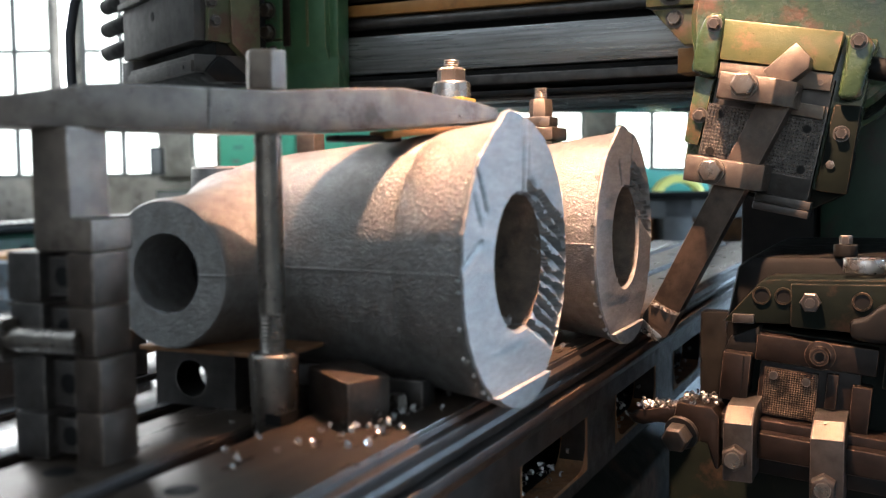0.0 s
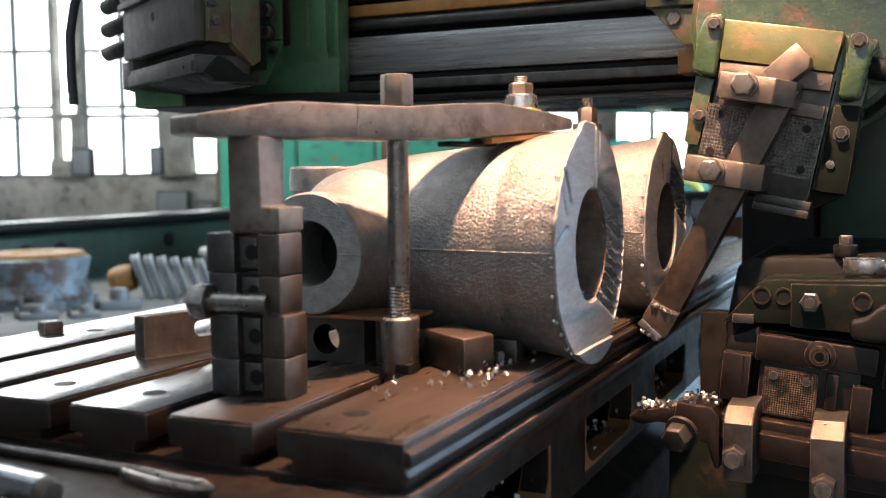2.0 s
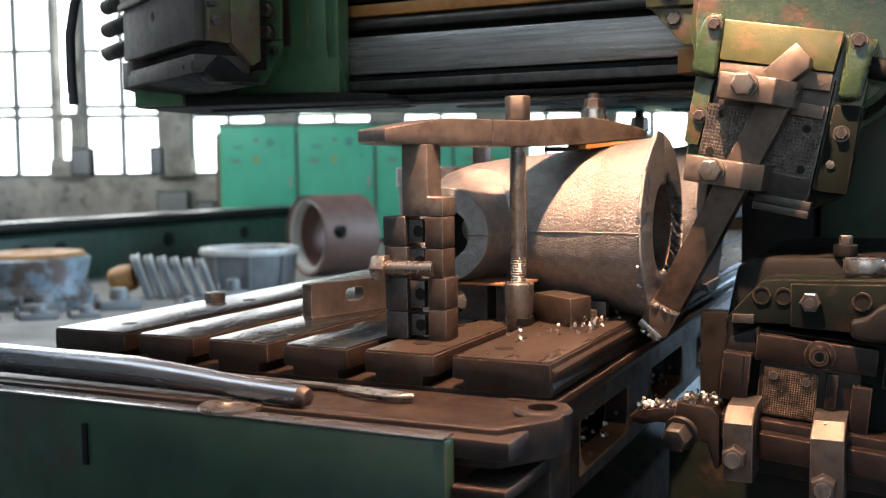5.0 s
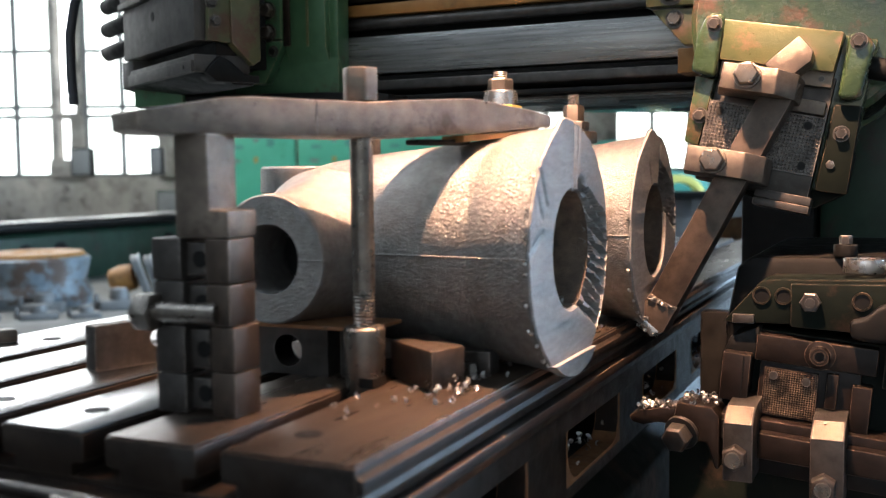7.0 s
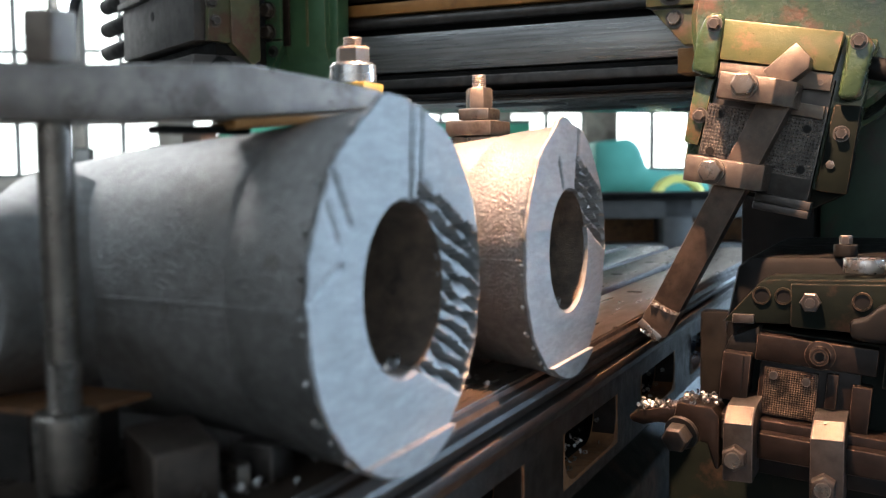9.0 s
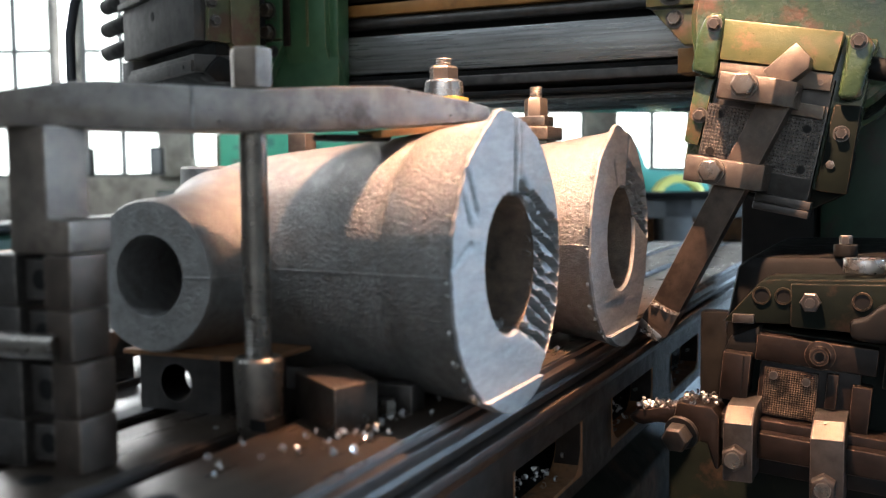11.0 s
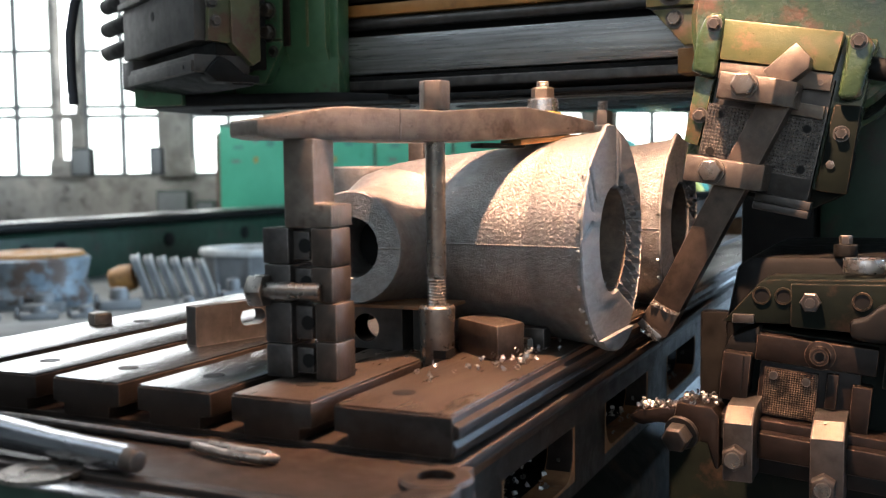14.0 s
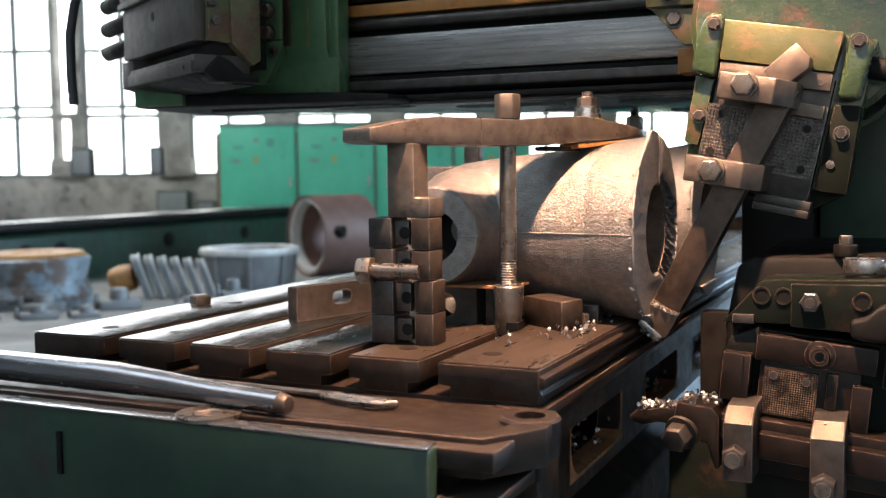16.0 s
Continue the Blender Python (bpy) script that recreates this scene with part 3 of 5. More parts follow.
# ---- the sliding table ----
X0, X1, Y0, Y1, ZT = -1.593, -0.527, 0.68, 4.45, 0.85
SLOTS = (-1.393, -1.2235, -1.056, -0.887, -0.719)


def table():
    t = thing("planer_table", (-1.06, 2.5, 0.56), "heavy oily cast-iron planer table with T-slots", "machine table", rides=True)
    edges = [X0] + [v for c in SLOTS for v in (c - 0.0175, c + 0.0175)] + [X1]
    for k in range(6):
        a, b = edges[2 * k], edges[2 * k + 1]
        la = a if k == 0 else a + 0.021
        lb = b if k == 5 else b - 0.021
        bm = prism([(la, 0.792), (lb, 0.792), (lb, 0.8095), (b, 0.812), (b, ZT - 0.0035), (a, ZT - 0.0035), (a, 0.812), (la, 0.8095)] if 0 < k < 5 else
                   [(a, 0.792), (lb, 0.792), (lb, 0.8095), (b, 0.812), (b, ZT - 0.0035), (a, ZT - 0.0035)] if k == 0 else
                   [(la, 0.792), (b - 0.004, 0.792), (b, 0.80), (b, ZT - 0.0035), (a, ZT - 0.0035), (a, 0.812), (la, 0.8095)], "y", Y0, Y1)
        strip = part("slot_bar", bm, TABLE_IRON, t, bevel=0.002)
        top = bmesh.new()
        box(a + 0.002, b - 0.002, Y0 + 0.002, Y1 - 0.002, ZT - 0.0035, ZT, top)
        part("planed_face", top, TABLE_TOP if k < 4 else TABLE_OILY, strip, "planed bar top, bright and oily" if k < 4 else "planed bar top under a brown oil film", bevel=0.0016)
        c = (a + b) / 2 + (0.02 if k == 0 else -0.03 if k == 5 else 0)
        for y in [0.775 + 0.42 * j for j in range(8)]:
            part("pin_hole", rod((c, y, ZT - 0.002), (c, y, ZT + 0.0006), 0.017, seg=28), BLACK, strip)
    part("slot_floor", box(X0 + 0.01, X1 - 0.02, Y0 + 0.004, Y1, 0.70, 0.7925), TABLE_IRON, t)
    # stepped mouldings along the side
    part("side_moulding", prism([(X1 - 0.02, 0.79), (X1 - 0.001, 0.79), (X1 + 0.005, 0.806), (X1 - 0.002, 0.815), (X1 + 0.008, 0.818), (X1 + 0.008, 0.833), (X1 - 0.001, 0.838), (X1 - 0.02, 0.838)], "y", Y0 + 0.003, Y1), TABLE_IRON, t, bevel=0.0012)
    part("side_ledge", prism([(-0.60, 0.735), (-0.548, 0.735), (-0.53, 0.762), (-0.515, 0.77), (-0.515, 0.787), (-0.60, 0.787)], "y", Y0 - 0.01, Y1), TABLE_IRON, t, bevel=0.002)
    y = Y0 + 0.05
    k = 0
    while y < 4.2:
        hy0, hy1 = 0.915 + 0.555 * k, 1.26 + 0.555 * k
        wall = bmesh.new()
        rect_hole(hy0 - 0.105, hy1 + 0.105, 0.57, 0.74, hy0, hy1, 0.598, 0.738, 0.058, -0.553, -0.60, wall)
        side = part("side_panel", wall, TABLE_IRON, t, "dark side wall with a round-cornered pocket")
        ring = bmesh.new()
        rect_hole(hy0 - 0.005, hy1 + 0.010, 0.594, 0.742, hy0 + 0.003, hy1 + 0.002, 0.601, 0.735, 0.057, -0.5515, -0.602, ring)
        part("pocket_rim", ring, RUST, side, "rusty pocket rim")
        y, k = hy1 + 0.2, k + 1
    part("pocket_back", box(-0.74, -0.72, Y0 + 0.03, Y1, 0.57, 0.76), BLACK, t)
    part("end_wall", box(-1.55, -0.556, Y0 + 0.02, Y0 + 0.13, 0.565, 0.70), TABLE_IRON, t, bevel=0.006)
    part("far_wall", box(-1.57, -1.54, Y0 + 0.03, Y1, 0.565, 0.70), TABLE_IRON, t)
    part("deck", box(-1.55, -0.56, Y0 + 0.13, Y1, 0.56, 0.60), BLACK, t)
    for k in range(6):
        y = 1.08 + 0.555 * k
        part("pocket_bolt", hexhead((-0.66, y, 0.64), (1, 0, 0), 0.026, 0.022), STEEL, t)
    rng = random.Random(11)
    bm = bmesh.new()
    for k in range(6):
        for _ in range(60):
            curl([(-0.61 + rng.uniform(-0.06, 0.045), 0.95 + 0.555 * k + rng.random() ** 1.3 * 0.27, 0.606 + rng.random() ** 2 * 0.055)], rng, 0.006, bm)
    tagged(part("pocket_swarf", bm, CHIP, t, "bright curled chips in the pockets"), kind="stuff")
    # trough at the table's end
    part("end_tray", box(-1.60, -0.50, 0.425, Y0 + 0.01, 0.755, 0.7845), TABLE_IRON, t, "oily brown trough at the table end", bevel=0.004)
    part("tray_rim", prism([(-1.60, 0.44), (-1.60, 0.475), (-0.575, 0.475), (-0.545, 0.50), (-0.52, 0.56), (-0.48, 0.575), (-0.475, 0.60), (-0.47, 0.55), (-0.53, 0.455)], "z", 0.735, 0.793), TABLE_IRON, t, bevel=0.008)
    lug = part("corner_lug", lathe([(0, 0), (0, 0.044), (0.055, 0.046), (0.06, 0.042), (0.06, 0.024), (0.03, 0.023), (0.03, 0)], (-0.514, 0.603, 0.735), (0, 0, 1), 36), TABLE_IRON, t, "round corner lug with a bolt hole")
    part("hole", rod((-0.514, 0.603, 0.70), (-0.514, 0.603, 0.768), 0.0235), BLACK, lug)
    part("lug_web", box(-0.556, -0.50, 0.60, 0.70, 0.60, 0.752), TABLE_IRON, t, bevel=0.008)
    ap = part("end_apron", box(-1.62, -0.583, 0.395, 0.425, 0.52, 0.786), DARK_GREEN, t, "dark green end plate with a bare worn edge", bevel=0.004)
    part("worn_edge", box(-1.62, -0.585, 0.392, 0.428, 0.7865, 0.7905), BAR_STEEL, ap, "bare worn top edge", bevel=0.0015)
    part("ear", lathe([(0, 0), (0, 0.05), (0.006, 0.05), (0.006, 0.02), (0.003, 0.018), (0.003, 0)], (-0.975, 0.435, 0.789), (0, 0, 1), 28), STEEL, ap)
    part("notch", box(-1.245, -1.235, 0.391, 0.396, 0.68, 0.75), BLACK, ap)
    part("apron_bottom", box(-0.582, -0.50, 0.41, 0.60, 0.70, 0.72), TABLE_IRON, t, bevel=0.004)
    part("screw_end", rod((-1.66, 0.90, 0.77), (-1.59, 0.90, 0.77), 0.05, 0.055), DARK_STEEL, t, bevel=0.006)


# ---- the castings on the table ----
def casting(dy=0.0, worst=True):
    """A valve body: a flanged bell along x with a small boss towards -y, at the table's own zero; centre of its big flange at y = 0, z = 0."""
    c = thing("valve_body_casting", (-0.70, 1.298 + dy, 0.85), "grey sand-cast iron valve body with a planed round flange", "casting", group="castings on the table", rides=True)
    yc, zc, yb = 1.298 + dy, 1.034, 1.037 + dy
    prof = [(0.56, 0.0), (0.555, 0.045), (0.53, 0.09), (0.49, 0.122), (0.43, 0.142), (0.35, 0.153), (0.25, 0.163), (0.16, 0.172), (0.112, 0.1785), (0.105, 0.1775), (0.099, 0.1805), (0.06, 0.1865), (0.03, 0.191), (0.016, 0.195), (0.004, 0.1975)]
    body = lathe([(d + 0.0, r) for d, r in prof], (-0.486, yc, zc), (-1, 0, 0), 72, wobble=0.018)
    part("body", body, CAST, c, "rough grey cast bell")
    # planed rim face with tool gouges and a side torn out in slanting ridges
    rim = bmesh.new()
    seg = 288
    radii = [(0.008, 0.197), (0.003, 0.1985), (0.0, 0.1965)] + [(0.0, 0.192 - 0.0056 * k) for k in range(18)] + [(0.006, 0.0925)]

    def gouge(v, w, y0, z0, y1, z1, half, deep):
        """Depth at (v, w) of a straight groove between two points of the face."""
        ey, ez = y1 - y0, z1 - z0
        n = math.hypot(ey, ez)
        along = ((v - y0) * ey + (w - z0) * ez) / (n * n)
        off = abs((v - y0) * ez - (w - z0) * ey) / n
        return deep * max(0.0, 1 - off / half) if 0 <= along <= 1 else 0.0

    cuts = [(0.018, 0.20, 0.012, 0.085, 0.008, 0.006), (0.042, 0.20, 0.032, 0.09, 0.006, 0.005), (-0.150, 0.128, -0.118, 0.072, 0.006, 0.005), (-0.166, 0.100, -0.140, 0.055, 0.005, 0.004), (-0.196, 0.006, -0.135, 0.036, 0.006, 0.005)]
    if not worst:
        cuts = [(0.05, 0.19, 0.03, 0.09, 0.007, 0.005), (-0.05, 0.14, -0.03, 0.095, 0.006, 0.005)]
    lo, hi = (-0.125, 0.088) if worst else (0.03, 0.12)
    rows = []
    for d, r in radii:
        vs = []
        for k in range(seg):
            a = 2 * math.pi * k / seg
            cy, cz = math.cos(a), math.sin(a)
            rr = r
            if r > 0.19:
                rr *= 1 + 0.018 * noise.noise(Vector((cy * 6, cz * 6, 3 + dy))) + 0.012 * noise.noise(Vector((cy * 26, cz * 26, 5)))
                rr *= 1 + 0.045 * max(0, 1 - abs(a - 1.72) / 0.22) ** 0.7
            x, v, w = -0.486 - d, rr * cy, rr * cz
            tilt = w + 0.45 * (v - 0.1)
            if r < 0.1965 and cy > 0.25 and lo < tilt < hi:
                phase = tilt / 0.0215 + 0.55 * noise.noise(Vector((v * 26, w * 22, 0)))
                saw = phase - math.floor(phase)
                x -= 0.020 * saw ** 1.6 + 0.010 * abs(noise.noise(Vector((v * 60, w * 80, 2))))
            x -= max(gouge(v, w, *c5) for c5 in cuts) if r < 0.197 and d < 0.004 else 0
            x -= 0.0006 * noise.noise(Vector((v * 12, w * 90, 7)))
            vs.append(rim.verts.new((x, yc + v * 0.995, zc + w)))
        rows.append(vs)
    for a, b in zip(rows, rows[1:]):
        for k in range(seg):
            j = (k + 1) % seg
            rim.faces.new((a[k], a[j], b[j], b[k]))
    part("flange", rim, CUT, c, "freshly planed flange face with a dark bore and torn edge")
    part("flange_bore", lathe([(0.004, 0.0935), (0.03, 0.0905), (0.09, 0.089), (0.2, 0.086), (0.2, 0.0)], (-0.486, yc, zc), (-1, 0, 0), 64, wobble=0.03), BORE, c, "rough brown cast bore")
    # strip below the last cut, still standing proud
    arc = [radians(238 + 64 * k / 20) for k in range(21)]
    part("uncut_strip", prism([(yc + 0.1955 * math.cos(a), zc + 0.1975 * math.sin(a)) for a in arc], "x", -0.492, -0.4775), CUT, c, "uncut strip left standing on the flange", bevel=0.001)
    bx, bz = -0.877, 1.030
    boss = lathe([(0.16, 0.135), (0.13, 0.118), (0.09, 0.106), (0.05, 0.100), (0.012, 0.0985), (0.004, 0.0975), (0.0, 0.095), (0.0, 0.053), (0.004, 0.0515), (0.12, 0.049), (0.12, 0.0)], (bx, yb, bz), (0, 1, 0), 56, wobble=0.012)
    part("boss", boss, CAST, c, "cast boss with an open bore")
    part("bore", rod((bx, yb + 0.12, bz), (bx, yb + 0.116, bz), 0.0485), BLACK, c)
    # parting line of the mould
    seam = bmesh.new()
    for (d0, r0), (d1, r1) in zip(prof[5:], prof[6:]):
        tube([(-0.486 - d0, yc - r0 - 0.0005, zc - 0.001), (-0.486 - d1, yc - r1 - 0.0005, zc - 0.001)], 0.0016, 6, seam)
    tube([(bx + 0.097, yb, bz), (bx + 0.100, yb + 0.053, bz), (bx + 0.107, yb + 0.093, bz)], 0.0014, 6, seam)
    tube([(bx + 0.054, yb - 0.0005, bz), (bx + 0.096, yb - 0.0005, bz)], 0.0016, 6, seam)
    part("parting_seam", seam, CAST, c)
    rng = random.Random(3)
    burr = bmesh.new()
    for a in [radians(v) for v in (182, 186, 212, 220, 226, 231, 236, 146, 160, 171, 200)]:
        curl([(-0.493, yc + 0.199 * math.cos(a), zc + 0.2 * math.sin(a))], rng, 0.005, burr)
    for _ in range(7):
        curl([(-0.50 - rng.random() * 0.025, yc + rng.uniform(-0.03, 0.03), zc - 0.084)], rng, 0.007, burr)
    tagged(part("clinging_swarf", burr, CHIP, c, "bright chips clinging to the edge"), kind="stuff")
    part("foot_pad", box(-0.86, -0.66, yc - 0.058, yc + 0.062, 0.8502, 0.885), CAST, c, bevel=0.006)
    return c


def clamps():
    # front strap clamp across boss and bell
    d = Vector((0.11, 0.215)).normalized()
    turn = math.degrees(math.atan2(d.y, d.x))
    a = thing("strap_clamp", (-0.72, 1.045, 1.208), "long forged steel strap clamp, hollow-backed, with a packing strip", "clamp", turn=(0, 0, turn), local=True, rides=True)
    bm = prism([(-0.338, 0.004), (-0.315, 0.0), (-0.02, -0.002), (0.08, 0.0), (0.2, 0.007), (0.352, 0.020), (0.352, 0.038), (0.31, 0.046), (0.187, 0.060), (0.10, 0.056), (0.0, 0.049), (-0.087, 0.049), (-0.185, 0.050), (-0.225, 0.047), (-0.30, 0.034), (-0.338, 0.028)], "y", -0.027, 0.062)
    part("strap", bm, FORGED, a, bevel=0.004)
    part("slot_mark", box(-0.0885, -0.0865, -0.0275, 0.0275, -0.001, 0.0492), DARK_STEEL, a)
    part("packing", prism([(0.17, -0.006), (0.33, 0.008), (0.33, 0.016), (0.17, 0.004)], "y", -0.025, 0.03), ORANGE, a, "thin orange-brown packing strip", bevel=0.001)
    part("wedge", box(0.10, 0.2, -0.005, 0.03, -0.010, -0.0015), BLACK, a, bevel=0.003)
    # clamping bolt with its long coupling nut in the slot
    b = thing("clamp_bolt", (-0.719, 1.045, 0.79), "long clamping bolt with a square head and coupling nut", "bolt", rides=True)
    x, y = -0.719, 1.045
    part("head", prism([(x + 0.026 * math.cos(radians(v)), y + 0.026 * math.sin(radians(v))) for v in (15, 75, 135, 195, 255, 315)], "z", 1.258, 1.306), FORGED, b, bevel=0.003)
    part("shank", rod((x, y, 0.985), (x, y, 1.26), 0.0165), STEEL, b)
    part("thread", threaded((x, y, 0.925), (x, y, 0.987), 0.0165, 0.005), STEEL, b)
    nut = lathe([(0, 0), (0, 0.027), (0.098, 0.0305), (0.102, 0.027), (0.102, 0.0)], (x, y, 0.835), (0, 0, 1), 36)
    part("coupling_nut", nut, STEEL, b, "round coupling nut with a cut at its foot", bevel=0.001)
    part("cut", box(x + 0.006, x + 0.0285, y - 0.0285, y + 0.01, 0.852, 0.866), BLACK, b)
    part("foot", box(x - 0.015, x + 0.015, y - 0.03, y + 0.03, 0.794, 0.836), DARK_STEEL, b, bevel=0.002)
    # heel column of step blocks under the strap's tail
    rng = random.Random(2)
    def block(x0, x1, y0, y1, z0, z1, lab, mt=FORGED, notch=True):
        o = thing("packing_block", ((x0 + x1) / 2, (y0 + y1) / 2, z0), lab, "packing block", group="stacked packing blocks", rides=True)
        j = rng.uniform(-0.003, 0.003)
        part("body", box(x0 + j, x1 + j, y0, y1, z0, z1), mt, o, bevel=0.003)
        if notch:
            part("web", box(x0 + j + 0.012, x1 + j + 0.028, y0 + 0.014, y1 - 0.012, z0 + 0.006, z1 - 0.006), DARK_STEEL, o, bevel=0.002)
            part("hole", rod((x1 + j + 0.02, y0 + 0.0135, (z0 + z1) / 2), (x1 + j + 0.02, y0 + 0.016, (z0 + z1) / 2), 0.011), BLACK, o)
    zs = (0.85, 0.908, 0.966, 1.0195, 1.077)
    for z0, z1 in zip(zs, zs[1:]):
        block(-0.806, -0.769, 0.80, 0.855, z0 + 0.0006, z1, "worn brown steel packing block in a stack", BROWN_STEEL, False)
    for z0, z1 in ((0.85, 0.902), (0.902, 0.965), (0.965, 1.022), (1.022, 1.077)):
        block(-0.893, -0.846, 0.80, 0.865, z0 + 0.0006, z1, "dark steel packing block with a drilled web", DARK_STEEL, True)
    o = thing("angle_block", (-0.83, 0.835, 1.077), "L-shaped steel packing piece under the strap clamp", "packing block", rides=True)
    part("body", prism([(-0.855, 1.0776), (-0.772, 1.0776), (-0.772, 1.112), (-0.802, 1.113), (-0.802, 1.2085), (-0.855, 1.2085)], "y", 0.802, 0.862), FORGED, o, bevel=0.003)
    b = thing("cross_bolt", (-0.88, 0.85, 0.966), "greasy hexagon bolt lying across the block stack", "bolt", rides=True)
    part("head", hexhead((-0.88, 0.79, 0.983), (-1, -0.1, 0), 0.026, 0.028), STEEL, b, bevel=0.001)
    part("shank", rod((-0.885, 0.79, 0.983), (-0.79, 0.798, 0.983), 0.0135), STEEL, b)
    # blocks and slotted strap lying on the table
    o = thing("wedge_block", (-0.66, 1.09, 0.85), "brown steel wedge block holding the casting", "packing block", rides=True)
    part("body", prism([(-0.712, 1.112), (-0.607, 1.035), (-0.585, 1.10), (-0.684, 1.185)], "z", 0.8503, 0.908), BROWN_STEEL, o, bevel=0.003)
    o = thing("stop_block", (-0.59, 1.2, 0.85), "small dark steel stop block beside the casting", "packing block", rides=True)
    part("body", box(-0.625, -0.575, 1.17, 1.21, 0.8503, 0.887), DARK_STEEL, o, bevel=0.002)
    part("screw", hexhead((-0.60, 1.15, 0.8503), (0, 0, 1), 0.012, 0.022), STEEL, o)
    o = thing("slotted_strap", (-1.13, 1.08, 0.85), "dark steel strap with an oblong slot, standing on edge", "clamp", turn=(0, 0, 73), local=True, rides=True)
    bm = bmesh.new()
    rect_hole(-0.11, 0.16, 0.0, 0.072, -0.012, 0.045, 0.026, 0.056, 0.0148, 0.0, -0.03, bm)
    rect_hole(-0.11, 0.16, 0.0, 0.072, -0.012, 0.045, 0.026, 0.056, 0.0148, -0.03, 0.0, bm)
    for p, q in ((-0.11, -0.1095), (0.1595, 0.16)):
        box(-0.03, 0.0, p, q, 0.0, 0.072, bm)
    for p, q in ((0.0, 0.0005), (0.0715, 0.072)):
        box(-0.03, 0.0, -0.11, 0.16, p, q, bm)
    bmesh.ops.rotate(bm, verts=bm.verts, cent=(0, 0, 0), matrix=Matrix.Rotation(radians(-90), 3, "Z"))
    bmesh.ops.remove_doubles(bm, verts=bm.verts, dist=0.0003)
    part("bar", bm, DARK_STEEL, o)
    part("nose", prism([(-0.112, 0.0), (-0.112, 0.05), (-0.108, 0.066), (-0.1, 0.0725), (-0.03, 0.0725), (-0.03, 0.0)], "y", -0.001, 0.031), DARK_STEEL, o, bevel=0.006)
    o = thing("loose_nut", (-1.539, 1.135, 0.85), "square steel nut lying on the table", "nut", rides=True)
    part("body", hexhead((-1.539, 1.135, 0.8505), (0, 0, 1), 0.027, 0.024, 4, 20), FORGED, o, bevel=0.002)
    # supports below the bosses
    def support(y):
        o = thing("bored_block", (-0.86, y, 0.85), "dark bored steel support block under the casting", "packing block", group="bored supports", rides=True)
        bm = bmesh.new()
        rect_hole(-0.93, -0.80, 0.8503, 0.924, -0.896, -0.846, 0.862, 0.912, 0.0249, 0.0, 0.05, bm)
        rect_hole(-0.93, -0.80, 0.8503, 0.924, -0.896, -0.846, 0.862, 0.912, 0.0249, 0.05, 0.0, bm)
        bm.verts.ensure_lookup_table()
        for v in bm.verts:
            v.co = Vector((v.co.y, y + v.co.x, v.co.z))
        for p, q in ((-0.93, -0.9298), (-0.8002, -0.80)):
            box(p, q, y, y + 0.05, 0.8503, 0.924, bm)
        part("body", bm, DARK_STEEL, o)
        part("shim", box(-0.94, -0.72, y - 0.02, y + 0.09, 0.925, 0.931), RUST, o, "thin rusty shim plate", bevel=0.001)
        part("rib", box(-0.785, -0.745, y + 0.01, y + 0.07, 0.8503, 0.9245), DARK_STEEL, o, bevel=0.003)
    support(1.075)
    support(1.632)
    # two studs with straps behind each casting
    def stud(x, y, z, lab, square):
        o = thing("clamp_stud", (x, y, 0.79), lab, "stud", group="studs with nuts", rides=True)
        top = 0.062 if square else 0.036
        part("stud", threaded((x, y, z - 0.03), (x, y, z + top), 0.0135, 0.0035), STEEL, o)
        part("shank", rod((x, y, 0.794), (x, y, z - 0.03), 0.0125), STEEL, o)
        part("nut", hexhead((x, y, z), (0, 0, 1), 0.025, 0.038 if square else 0.023, 6, 10), FORGED, o)
        if square:
            part("washer", prism([(x - 0.03, y - 0.03), (x + 0.03, y - 0.03), (x + 0.03, y + 0.03), (x - 0.03, y + 0.03)], "z", z - 0.021, z), STEEL, o, bevel=0.003)
        else:
            part("collar", lathe([(0, 0), (0, 0.034), (0.024, 0.033), (0.028, 0.029), (0.028, 0)], (x, y, z - 0.0285), (0, 0, 1), 28), BRIGHT, o, "bright round collar")
            part("spacer", box(x - 0.034, x + 0.034, y - 0.03, y + 0.03, z - 0.0455, z - 0.029), YELLOW_BAR, o, "yellow-painted spacer", bevel=0.003)
    stud(-0.735, 1.625, 1.314, "threaded clamp stud with nut and round collar", False)
    stud(-0.735, 2.09, 1.273, "threaded clamp stud with nut and square washer", True)
    for x, y, z, l0, l1 in ((-0.735, 1.625, 1.240, -0.18, 0.10), (-0.735, 2.09, 1.222, -0.055, 0.045)):
        o = thing("strap_clamp", (x, y, z), "short steel strap clamp over a casting", "clamp", rides=True)
        part("strap", box(x - 0.045, x + 0.045, y + l0, y + l1, z, z + 0.028), FORGED, o, bevel=0.004)
        part("packing", box(x - 0.04, x + 0.04, y + l0 + 0.01, y + l0 + 0.09, z - 0.012, z - 0.001), STEEL, o, bevel=0.002)
        h = thing("heel_block", (x, y + l1 - 0.04, 0.85), "steel heel block under a strap clamp", "packing block", group="heel blocks", rides=True)
        part("body", box(x - 0.035, x + 0.035, y + l1 - 0.075, y + l1 - 0.01, 0.8504, z - 0.001), DARK_STEEL, h, bevel=0.004)
    # a ring casting further in, with a square bolt on it
    o = thing("ring_casting", (-1.17, 1.66, 0.85), "rough grey ring casting standing on the table", "casting", rides=True)
    part("ring", lathe([(0, 0.07), (0, 0.115), (0.26, 0.118), (0.27, 0.125), (0.318, 0.125), (0.323, 0.121), (0.323, 0.07)], (-1.17, 1.66, 0.8505), (0, 0, 1), 48, wobble=0.02, closed=True), CAST, o)
